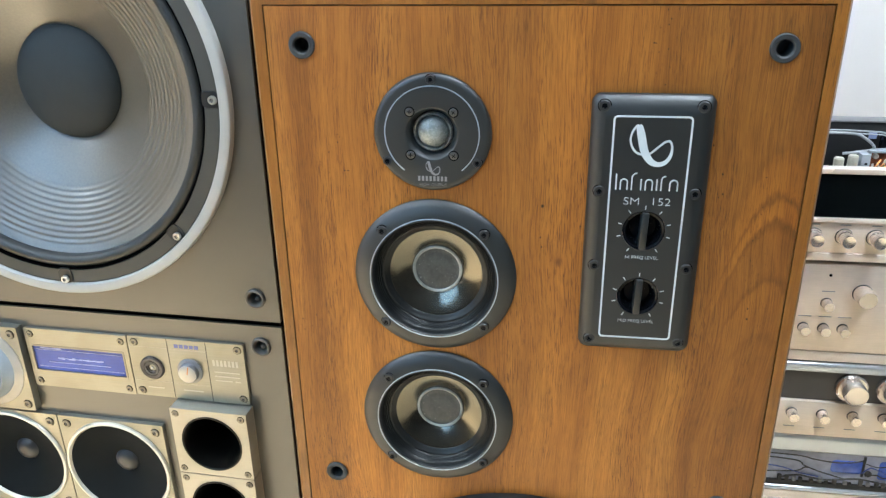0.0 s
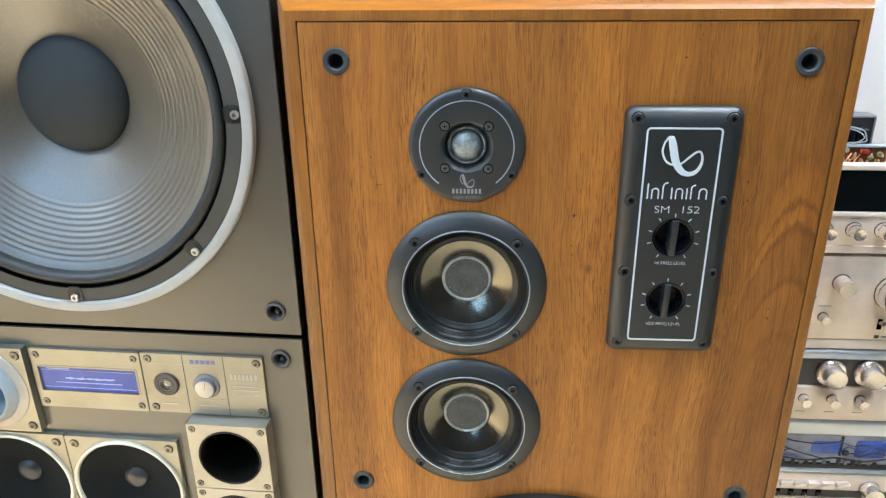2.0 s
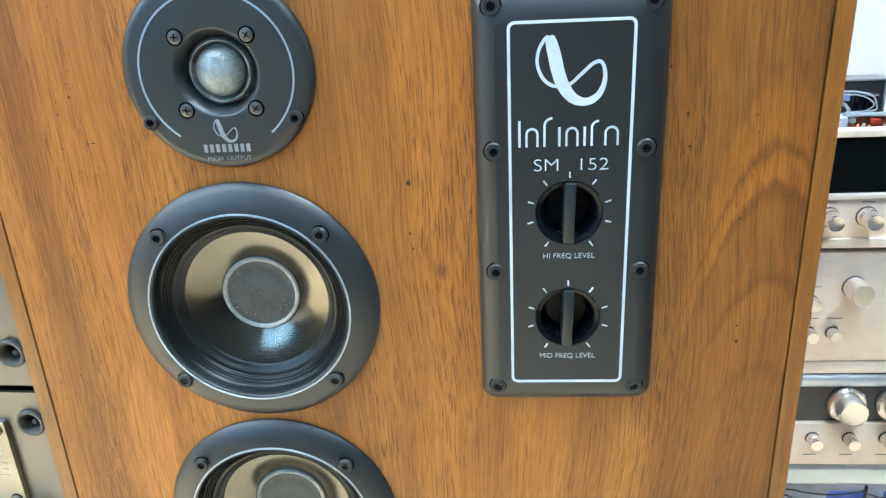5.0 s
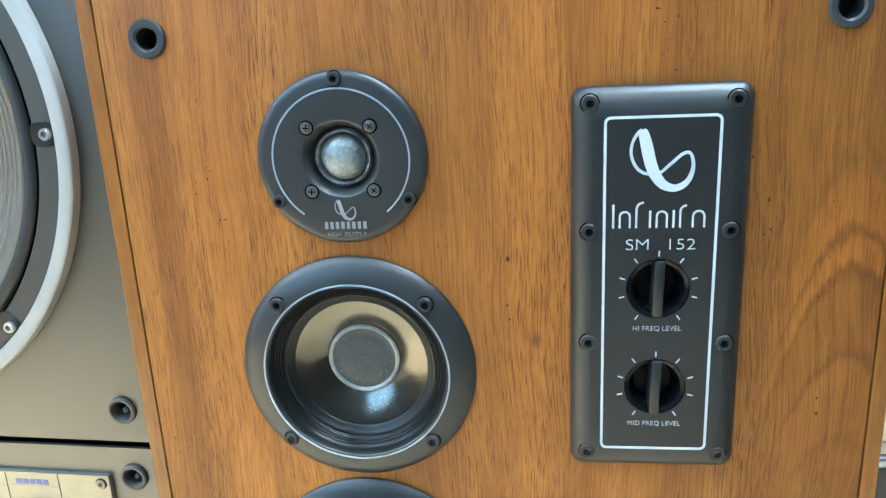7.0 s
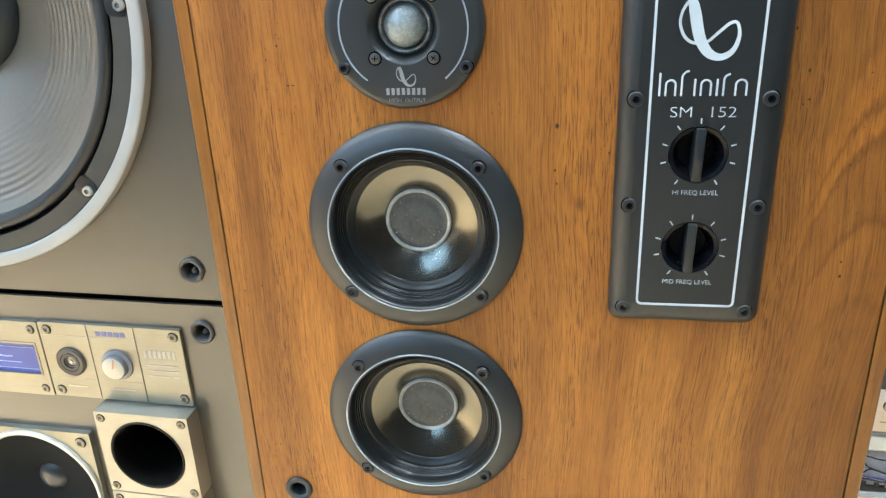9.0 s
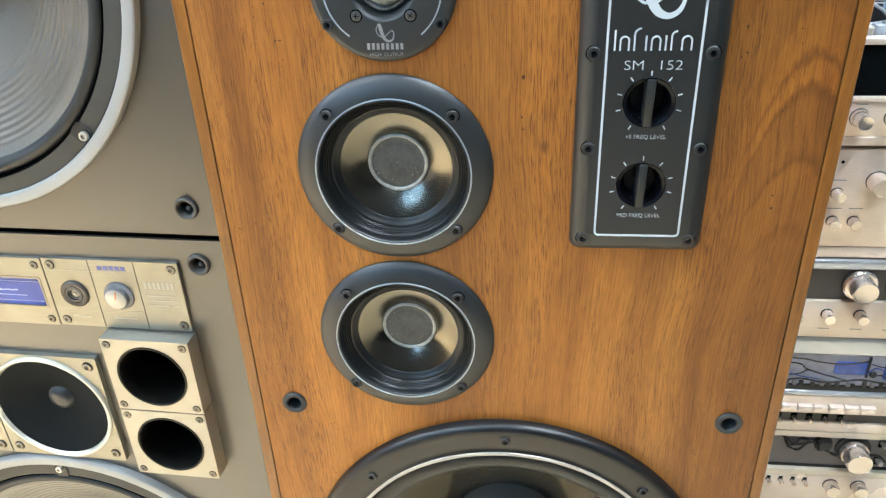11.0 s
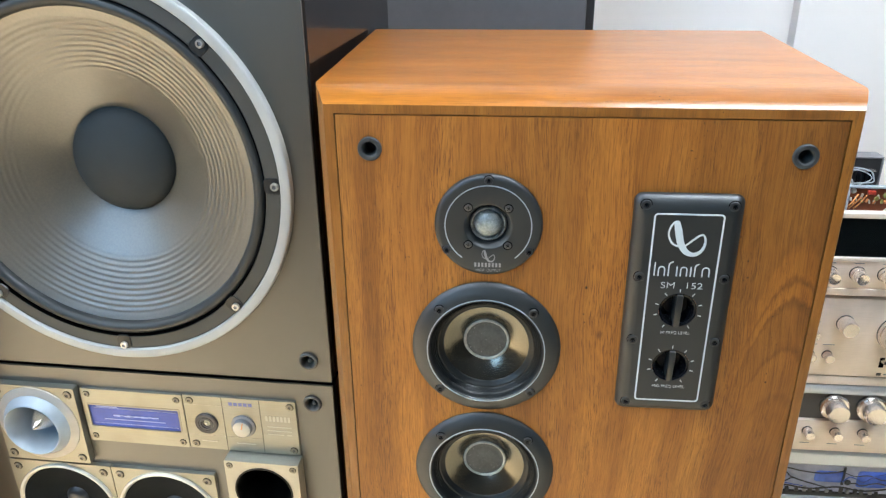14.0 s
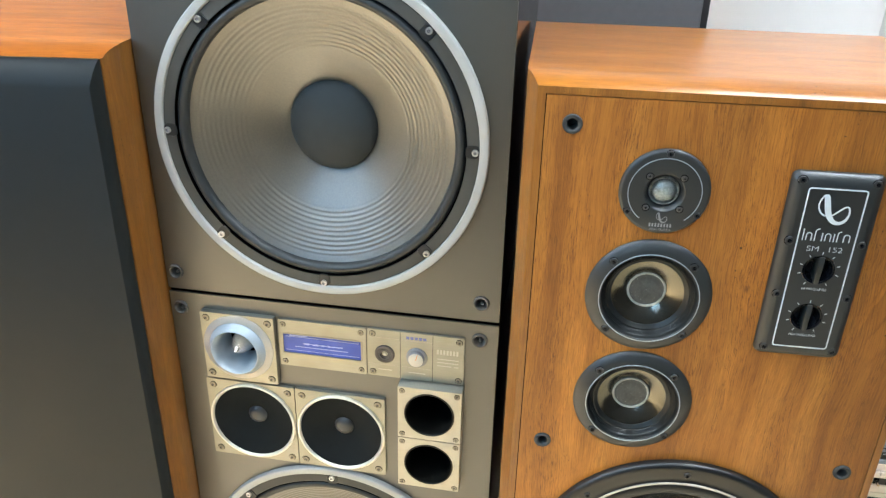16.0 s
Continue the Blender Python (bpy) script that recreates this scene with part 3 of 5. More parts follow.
# flat panel lights, unseen: added stand-ins for the cool light from above
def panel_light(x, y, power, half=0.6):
    lamp = thing("ceiling_light", pose(x, y, R["h"]), "unseen white ceiling panel light, standing in for overhead light", "ceiling light", "ceiling lights")
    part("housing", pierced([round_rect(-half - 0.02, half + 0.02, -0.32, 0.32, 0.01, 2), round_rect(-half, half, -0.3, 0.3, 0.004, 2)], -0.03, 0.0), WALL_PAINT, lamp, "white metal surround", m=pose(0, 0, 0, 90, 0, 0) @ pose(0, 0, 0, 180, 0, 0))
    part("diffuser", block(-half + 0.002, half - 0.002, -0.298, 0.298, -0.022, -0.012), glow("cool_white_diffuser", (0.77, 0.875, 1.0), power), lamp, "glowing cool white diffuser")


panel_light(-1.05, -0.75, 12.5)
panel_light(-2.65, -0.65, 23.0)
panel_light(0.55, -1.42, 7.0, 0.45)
# added over the right side to brighten the equipment and wall
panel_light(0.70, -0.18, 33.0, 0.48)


# downlights are unseen additions: they brighten the floor for warm bounce on the fronts
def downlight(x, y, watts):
    can = thing("downlight", pose(x, y, R["h"]), "unseen added downlight that brightens the floor for bounce", "downlight", "ceiling downlights")
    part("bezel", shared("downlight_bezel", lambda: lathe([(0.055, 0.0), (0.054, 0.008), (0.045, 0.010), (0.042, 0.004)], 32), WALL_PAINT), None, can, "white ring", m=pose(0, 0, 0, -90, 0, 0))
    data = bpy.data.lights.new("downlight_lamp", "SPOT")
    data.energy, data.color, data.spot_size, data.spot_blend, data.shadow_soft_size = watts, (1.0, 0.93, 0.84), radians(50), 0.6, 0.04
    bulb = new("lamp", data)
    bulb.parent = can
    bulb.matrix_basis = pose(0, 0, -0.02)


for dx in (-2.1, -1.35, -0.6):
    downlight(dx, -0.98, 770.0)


# ---- walnut loudspeakers ----
BASE = 0.22            # height of the plinth under the walnut cabinets
HALF, TOP, DEEP = 0.2435, 0.938, 0.355


def rect(x0, x1, z0, z1, y):
    return [(x0, y, z0), (x1, y, z0), (x1, y, z1), (x0, y, z1)]


# outward and inward shares along a bevel that rolls over into the side
SOFT_BEVEL = [(0.5 * t + 0.5 * math.sin(radians(90 * t)), 0.5 * t + 0.5 * (1 - math.cos(radians(90 * t)))) for t in [k / 7 for k in range(8)]]


def walnut_cabinet(speaker, top_wood, side_wood, deep=DEEP):
    """Veneered shell with bevelled front edges, and the panel set flush in it behind a thin groove."""
    bm = bmesh.new()
    loops = [rect(-0.2214, 0.2236, 0.020, 0.9172, 0.014), rect(-0.2214, 0.2236, 0.020, 0.9172, 0.0), rect(-0.2303, 0.2322, 0.012, 0.9255, 0.0),
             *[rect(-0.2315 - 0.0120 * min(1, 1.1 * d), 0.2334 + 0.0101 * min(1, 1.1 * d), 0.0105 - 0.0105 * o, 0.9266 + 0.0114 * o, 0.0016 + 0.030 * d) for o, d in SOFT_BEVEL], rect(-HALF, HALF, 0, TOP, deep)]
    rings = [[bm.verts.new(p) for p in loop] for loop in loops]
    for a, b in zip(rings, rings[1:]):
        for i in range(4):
            # the front lip takes the darker edge veneer, its weaker light put into colour
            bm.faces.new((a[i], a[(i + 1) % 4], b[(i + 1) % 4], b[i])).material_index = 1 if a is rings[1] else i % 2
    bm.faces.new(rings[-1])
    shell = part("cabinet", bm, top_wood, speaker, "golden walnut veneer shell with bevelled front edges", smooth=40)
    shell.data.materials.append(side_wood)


def smooth_path(pts, per=6):
    """Catmull-Rom through points of any dimension."""
    out = []
    for i in range(len(pts) - 1):
        p = [np.array(pts[k], float) for k in (max(i - 1, 0), i, i + 1, min(i + 2, len(pts) - 1))]
        for k in range(per):
            t = k / per
            out.append(0.5 * (2 * p[1] + (p[2] - p[0]) * t + (2 * p[0] - 5 * p[1] + 4 * p[2] - p[3]) * t * t + (3 * p[1] - p[0] - 3 * p[2] + p[3]) * t ** 3))
    return out + [np.array(pts[-1], float)]


def loop_mark(parent, x, z, s, y, material):
    """A plain looped ribbon mark: a slanted bar that sweeps into two open loops."""
    bar = ((-0.31, 0.49, 0.09), (-0.29, 0.44, 0.15), (-0.24, 0.25, 0.185), (-0.17, -0.04, 0.185), (-0.09, -0.23, 0.175), (0.03, -0.38, 0.15),
           (0.19, -0.44, 0.115), (0.33, -0.40, 0.10), (0.43, -0.29, 0.08), (0.48, -0.11, 0.06), (0.46, 0.05, 0.05), (0.40, 0.125, 0.05), (0.29, 0.09, 0.05))
    back = ((0.30, 0.095, 0.05), (0.15, -0.04, 0.05), (-0.01, -0.18, 0.045), (-0.16, -0.205, 0.045), (-0.28, -0.185, 0.05), (-0.40, -0.08, 0.05), (-0.475, 0.12, 0.045), (-0.45, 0.31, 0.045), (-0.37, 0.45, 0.05), (-0.31, 0.49, 0.05))
    for k, row in enumerate((bar, back)):
        path = smooth_path(row)
        part("emblem", ribbon([(x + s * p[0], z + s * p[1]) for p in path], [s * p[2] for p in path], y, y - 0.0003 + 0.00008 * k), material, parent)


def walnut_speaker(m, label, open_front):
    sp = thing("loudspeaker", m, label, "loudspeaker", "walnut loudspeakers")
    walnut_cabinet(sp, WOOD_TOP if open_front else WOOD_TOP_RED, WOOD_SIDE_SHADED if open_front else WOOD_SIDE_RED_SHADED, DEEP if open_front else 0.40)
    if not open_front:
        panel = part("grille", loft([rect(-0.2300, 0.2300, 0.0125, 0.9250, -0.0004), rect(-0.2300, 0.2300, 0.0125, 0.9250, -0.004),
                                     *[rect(-0.2298 + 0.007 * d, 0.2298 - 0.007 * d, 0.0128 + 0.0280 * d, 0.9248 - 0.030 * d, -0.005 - 0.0185 * o) for o, d in SOFT_BEVEL]]), GRILLE_CLOTH, sp, "charcoal cloth grille with rounded edges", smooth=40)
        return sp
    tweeter, mids, woofer = (-0.0815, 0.8135), ((-0.082, 0.680), (-0.082, 0.5275)), (0.002, 0.247)
    sockets = ((-0.190, 0.885), (0.191, 0.885), (-0.190, 0.4495), (0.193, 0.4475))
    holes = [circle_loop(*tweeter, 0.035), *[circle_loop(a, b, 0.063) for a, b in mids], circle_loop(*woofer, 0.172, 72)]
    holes += [circle_loop(a, b, 0.0095, 20) for a, b in sockets] + [circle_loop(0.098, 0.736, 0.0185, 24), circle_loop(0.098, 0.675, 0.0185, 24)]
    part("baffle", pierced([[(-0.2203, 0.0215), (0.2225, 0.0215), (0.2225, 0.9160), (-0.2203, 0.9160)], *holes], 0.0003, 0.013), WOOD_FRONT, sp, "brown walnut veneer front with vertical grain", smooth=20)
    part("inner_box", block(-0.2222, 0.2222, 0.08, 0.09, 0.021, 0.919), VOID, sp)
    for a, b in sockets:
        s = part("grille_socket", shared("grille_socket", lambda: lathe([(0.0112, 0.0005), (0.0112, -0.0012), (0.0104, -0.0022), (0.0076, -0.0022), (0.0063, -0.001), (0.0060, 0.016), (0, 0.016)], 32), SOCKET_RUBBER), None, sp, "black rubber socket", m=pose(a, 0, b))

    # dome tweeter
    tw = part("tweeter", lathe([(0.0505, 0.0), (0.0502, -0.0024), (0.0492, -0.0038), (0.0475, -0.0046), (0.0462, -0.0049), (0.0455, -0.005), (0.0232, -0.005), (0.0224, -0.0049), (0.0215, -0.0042), (0.0188, 0.0030), (0.0178, 0.0042), (0.0160, 0.0046)], 72), BLACK_PLASTIC, sp, "round black tweeter faceplate", m=pose(tweeter[0], 0, tweeter[1]))
    part("dome_ring", lathe([(0.0172, 0.0043), (0.0168, 0.0024), (0.0160, 0.0014), (0.0152, 0.0014), (0.0145, 0.0026), (0.0138, 0.0048), (0.0130, 0.0050)], 48), DOME_RING, tw, "speckled silver ring round the dome")
    part("dome", lathe([(0.0134, 0.0050)] + [(0.0132 * math.cos(radians(a)), 0.0034 - 0.0082 * math.sin(radians(a))) for a in range(0, 91, 9)], 48), DOME, tw, "hazy silver plastic dome")
    part("printed_ring", ribbon(arc(0, 0, 0.0402, -51, 233), 0.0010, -0.0050, -0.0053), TRIM_BLUE, tw, "white printed ring")
    for a in (90, 212, 328):
        screw(tw, 0.0455 * math.cos(radians(a)), 0.0455 * math.sin(radians(a)), -0.0042, 0.0040, 0.0030, turn=a)
    for a, b in ((-1, 1), (1, 1), (-1, -1), (1, -1)):
        s = screw(tw, a * 0.0185, b * 0.0185, -0.0049, 0.0036, 0.0012, "cross", SCREW_GREY)
    for a, b in ((-1, 1), (1, 1), (-1, -1), (1, -1)):
        for k in (20, 110):
            part("screw_slot", shared("screw_slot", lambda: block(-0.0019, 0.0019, -0.0002, 0.0002, -0.00028, 0.00028), VOID), None, tw, m=pose(a * 0.0185, -0.0061, b * 0.0185, 0, k + 17 * a, 0))
    loop_mark(tw, 0.0005, -0.0300, 0.0125, -0.0050, GREY_PRINT)
    for i in range(8):
        part("trade_mark_bar", block(-0.0125 + i * 0.0033, -0.0125 + i * 0.0033 + 0.0019, -0.0053, -0.0050, -0.0412, -0.0370), GREY_PRINT, tw)
    lettering("HIGH  OUTPUT", 0.0035, 0.0006, -0.0447, -0.0051, GREY_PRINT, tw, "printed_line", 0.0235)

    # two midrange drivers
    flange = lathe([(0.0742, 0.0), (0.0741, -0.0012), (0.0728, -0.0030), (0.0695, -0.0052), (0.0650, -0.0072), (0.0600, -0.0086), (0.0568, -0.0088), (0.0562, -0.0080), (0.0560, -0.0060)], 96)
    flange_me = finish(flange, "midrange_flange", BLACK_PLASTIC, 30)
    ring_me = finish(lathe([(0.0588, -0.0085), (0.0587, -0.0092), (0.0578, -0.0093), (0.0577, -0.0085)], 96), "trim_ring", TRIM_BLUE, 40)
    sur_me = finish(lathe([(0.0562, -0.0062), (0.0556, -0.0040), (0.0549, -0.0014), (0.0540, -0.0006)] + [(0.0540 - 0.0046 * k / 18, -0.0006 + 0.0018 * k / 18 - 0.0006 * math.sin(2 * math.pi * k / 6)) for k in range(1, 19)] + [(0.0490, 0.0018), (0.0484, 0.0016), (0.0470, 0.0022), (0.0462, 0.0034), (0.0440, 0.0046), (0.0430, 0.0052), (0.0427, 0.0062)], 96), "surround", SURROUND, 50)
    cone_pts = []
    for i in range(25):
        t = i / 24
        cone_pts.append((0.0429 - 0.0199 * t, 0.0059 + 0.0215 * (0.30 * t + 0.18 * t * t)))
    cone_me = finish(lathe(cone_pts, 96), "cone", CONE_GLOSS, 60)
    cap_me = finish(lathe([(0.0232, 0.0176), (0.0227, 0.0154), (0.0215, 0.0150), (0.0205, 0.0157), (0.016, 0.0148), (0.009, 0.0141), (0, 0.0138)], 64), "dust_cap", DUST_CAP, 60)
    edge_me = finish(lathe([(0.0234, 0.0170), (0.0232, 0.0150), (0.0222, 0.0144), (0.0210, 0.0148), (0.0206, 0.0156)], 72), "cap_edge", CAP_EDGE, 60)
    for a, b in mids:
        md = part("midrange_driver", flange_me, None, sp, "black flanged midrange driver with a glossy cone", m=pose(a, 0, b))
        part("trim_ring", ring_me, None, md, "thin white trim ring")
        part("surround", sur_me, None, md)
        part("cone", cone_me, None, md, "smoky mirror-gloss cone")
        cap = part("dust_cap", cap_me, None, md, "dusty grey dust cap")
        part("cap_edge", edge_me, None, cap, "pale worn edge")
        for k in (45, 135, 225, 315):
            screw(md, 0.0645 * math.cos(radians(k)), 0.0645 * math.sin(radians(k)), -0.0070, 0.0045, 0.0030, turn=k * 1.3)

    # woofer, mostly below the view
    wf = part("woofer", lathe([(0.1935, 0.0), (0.1934, -0.0040), (0.1928, -0.0068), (0.1914, -0.0090), (0.1892, -0.0103), (0.1866, -0.0108), (0.1840, -0.0108), (0.1700, -0.0092), (0.1672, -0.0088), (0.1655, -0.0092), (0.1640, -0.0100), (0.1600, -0.0102), (0.1588, -0.0090), (0.158, 0.004)], 128), WOOFER_BLACK, sp, "large black woofer frame", m=pose(woofer[0], 0, woofer[1]))
    part("trim_ring", lathe([(0.1634, -0.0100), (0.1630, -0.0110), (0.1616, -0.0114), (0.1602, -0.0110), (0.1598, -0.0100)], 128), RING_CREAM, wf, "thin cream trim ring")
    part("surround", lathe([(0.158, 0.004)] + [(0.1465 + 0.0115 * math.cos(radians(a)), 0.004 - 0.009 * math.sin(radians(a))) for a in range(0, 181, 12)] + [(0.134, 0.006)], 128), ROLL_RUBBER, wf)
    part("cone", lathe([(0.134, 0.006), (0.11, 0.020), (0.085, 0.036), (0.056, 0.056), (0.055, 0.058)], 128), CONE_GLOSS, wf, "smoky glossy woofer cone")
    part("dust_cap", lathe([(0.056, 0.056), (0.05, 0.050), (0.035, 0.042), (0.015, 0.038), (0, 0.037)], 64), FELT_CAP, wf)
    for k in range(8):
        a = radians(90 + 45 * k)
        screw(wf, 0.1765 * math.cos(a), 0.1765 * math.sin(a), -0.0092, 0.0045, 0.003)

    # level control panel
    pc = (0.0980, 0.734)
    p0, p1 = (-0.0485, 0.0485), (-0.1155, 0.1155)
    rows = []
    for side, ends, y, r in ((0.0, 0.0, 0.0, 0.008), (0.0003, 0.0003, -0.0025, 0.008), (0.0014, 0.0014, -0.0048, 0.0078), (0.0036, 0.0046, -0.0076, 0.007), (0.0064, 0.0090, -0.0096, 0.006), (0.0092, 0.0138, -0.0107, 0.005), (0.0110, 0.0162, -0.0110, 0.005)):
        rows.append([(a, y, b) for a, b in round_rect(p0[0] + side, p0[1] - side, p1[0] + ends, p1[1] - ends, r)])
    wells = [circle_loop(0, 0.002, 0.0178, 40), circle_loop(0, -0.059, 0.0178, 40)]
    rim = [(a, c) for a, b, c in rows[-1]]
    bm = pierced([rim, *wells], -0.0110, -0.0060)
    rings = [[bm.verts.new(p) for p in loop] for loop in rows]
    for ra, rb in zip(rings, rings[1:]):
        for i in range(len(ra)):
            bm.faces.new((ra[i], ra[(i + 1) % len(ra)], rb[(i + 1) % len(ra)], rb[i]))
    panel = part("control_panel", bm, BLACK_PANEL, sp, "black level control panel with rounded edges", m=pose(pc[0], 0, pc[1]), smooth=40)
    line = round_rect(-0.0305, 0.0300, -0.0995, 0.0990, 0.003, 5)
    part("printed_border", ribbon(line, 0.0015, -0.0110, -0.0113, True), WHITE_PRINT, panel, "white printed border line")
    for b in (0.107, 0.036, -0.031, -0.103):
        for a in (-0.0388, 0.0378):
            screw(panel, a, b, -0.0090 if abs(b) > 0.1 else -0.0100, 0.0047, 0.0024, turn=b * 3000)
    for b in (0.002, -0.059):
        part("knob", lathe([(0.0175, -0.0105), (0.0172, -0.0108), (0.0150, -0.0098), (0.0135, -0.004), (0.0110, 0.0015), (0, 0.002)], 48), BLACK_GLOSS, panel, "glossy black dished rotary knob", m=pose(0, 0, b))
        part("grip", block(-0.0028, 0.0028, -0.0138, 0.002, -0.0164, 0.0164, 0.0008), BLACK_PANEL, panel, m=pose(0, 0, b, 0, 1.5, 0))
        for a in (0, 37, -37, 73, -73, 104, -104, 146, -146):
            q = radians(90 - a)
            c, s_ = math.cos(q), math.sin(q)
            part("tick_mark", ribbon([(0.0192 * c, b + 0.0192 * s_), (0.0224 * c, b + 0.0224 * s_)], 0.0008, -0.0110, -0.0113), WHITE_PRINT, panel)
    lettering("HI FREQ LEVEL", 0.0042, 0.0, -0.0222, -0.0111, WHITE_PRINT, panel, "printed_line", 0.027)
    lettering("MID FREQ LEVEL", 0.0042, 0.0, -0.0830, -0.0111, WHITE_PRINT, panel, "printed_line", 0.0305)
    lettering("SM", 0.0092, -0.0120, 0.0278, -0.0111, WHITE_PRINT, panel, "model_mark", 0.0125)
    lettering("152", 0.0092, 0.0114, 0.0278, -0.0111, WHITE_PRINT, panel, "model_mark", 0.0140)
    loop_mark(panel, -0.0003, 0.0752, 0.0345, -0.0110, WHITE_PRINT)
    # the maker's word as plain strokes: upright bars, arches and hooks
    x, b0, t = -0.0262, 0.0378, 0.0011
    for w, h in ((0.0012, 0.0135), (0.0066, 0.0098), (0.0050, 0.0150), (0.0012, 0.0098), (0.0066, 0.0098), (0.0012, 0.0098), (0.0044, 0.0130), (0.0072, 0.0098)):
        if w < 0.002:
            part("word_stroke", block(x, x + w, -0.0113, -0.0110, b0, b0 + h), WHITE_PRINT, panel)
        else:
            r = (w - t) / 2 if w > 0.006 else w - t
            top = [(x + t / 2 + r - r * math.cos(radians(k)), b0 + h - t / 2 - r + r * math.sin(radians(k))) for k in range(0, 181 if w > 0.006 else 91, 15)]
            part("word_stroke", ribbon([(x + t / 2, b0)] + top + ([(x + w - t / 2, b0)] if w > 0.006 else []), t, -0.0110, -0.0113), WHITE_PRINT, panel)
        x += w + 0.0024
    return sp


walnut_speaker(pose(0, 0, BASE), "walnut three-way floor loudspeaker with its grille off", True)
walnut_speaker(pose(-0.9757, -0.006, BASE, 0, 0, 6.0), "walnut floor loudspeaker wearing a charcoal cloth grille", False)
for px, py, a in ((0, 0, 0), (-0.9757, -0.006, 6.0)):
    st = thing("speaker_stand", pose(px, py, 0, 0, 0, a), "low dark board stand under a walnut loudspeaker", "stand", "speaker stands")
    part("board", block(-0.22, 0.22, 0.03, 0.34, BASE - 0.03, BASE, 0.003), STAND_WOOD, st)
    for a0 in (-0.2, 0.17):
        part("leg", block(a0, a0 + 0.03, 0.05, 0.32, 0, BASE - 0.03, 0.002), STAND_WOOD, st)


# ---- two-box dark loudspeaker ----
TAM = pose(-0.285, 0.062, 0, 0, 0, -2.2)
TX0, TX1, SEAM = -0.4535, 0.0252, 0.8045


def big_woofer(parent, x, z):
    w = part("woofer", lathe([(0.2175, 0.0), (0.2174, -0.0062), (0.2168, -0.0080), (0.2158, -0.0087), (0.2148, -0.0089), (0.2078, -0.0089), (0.2068, -0.0086), (0.2060, -0.0075), (0.2052, -0.004)], 128), SATIN_RING, parent, "satin white metal trim ring of a large woofer", m=pose(x, 0, z))
    part("gasket", lathe([(0.2056, -0.005), (0.2045, -0.0058), (0.1905, -0.0062), (0.1890, -0.004), (0.1885, 0.002)], 128), GASKET_GREY, w, "black rubber gasket")
    part("surround", lathe([(0.1885, 0.002)] + [(0.1815 + 0.007 * math.cos(radians(a)), 0.002 - 0.008 * math.sin(radians(a))) for a in range(0, 181, 12)] + [(0.1742, 0.004)], 128), ROLL_RUBBER, w, "dark rubber half-roll surround")
    part("groove", lathe([(0.1898, -0.0064), (0.1890, -0.0066), (0.1881, -0.0016)], 128), VOID, w)
    prof = []
    n = 150
    for i in range(n + 1):
        t = i / n
        r = 0.1742 - 0.114 * t
        depth = 0.004 + 0.060 * (t * 0.82 + 0.18 * t * t)
        ripple = 0.00030 * math.sin(2 * math.pi * (0.1742 - r) / 0.0058) * max(0.0, min(1, (t - 0.05) / 0.05)) * max(0.0, min(1, (0.60 - t) / 0.06))
        prof.append((r, depth + ripple))
    part("cone", lathe(prof, 160), PAPER_CONE, w, "ribbed brown-grey paper cone", smooth=60)
    part("dust_cap", lathe([(0.0608, 0.0640)] + [(0.0603 * math.cos(radians(a)), 0.0640 - 0.019 * math.sin(radians(a))) for a in range(6, 91, 7)], 80), FELT_CAP, w, "charcoal domed dust cap", smooth=60)
    for k in range(8):
        a = radians(90 + 45 * k)
        c, s_ = math.cos(a), math.sin(a)
        part("clamp", shared("woofer_clamp", lambda: loft([[(a, -0.0056, b) for a, b in round_rect(-0.0100, 0.0076, -0.0086, 0.0086, 0.005, 4)], [(a, -0.0072, b) for a, b in round_rect(-0.0094, 0.0070, -0.0079, 0.0079, 0.005, 4)]]), WOOFER_BLACK), None, w, m=pose(0.198 * c, 0, 0.198 * s_, 0, -math.degrees(a), 0))
        screw(w, 0.2005 * c, 0.2005 * s_, -0.0070, 0.0043, 0.0034, "hex", SCREW_STEEL, turn=k * 11)
    return w


def tam_socket(parent, x, z):
    part("grille_socket", shared("dark_socket", lambda: lathe([(0.0112, 0.0), (0.0110, -0.0022), (0.0099, -0.0032), (0.0084, -0.0030), (0.0074, -0.0018), (0.0066, 0.001), (0.0062, 0.014), (0, 0.014)], 28), GREY_RUBBER), None, parent, "grey plastic socket", m=pose(x, 0, z))
    part("pin", shared("socket_pin", lambda: lathe([(0.0024, 0.012), (0.0022, 0.0015), (0.001, 0.0006), (0, 0.0006)], 14), GREY_RUBBER), None, parent, m=pose(x + 0.001, 0, z - 0.001))


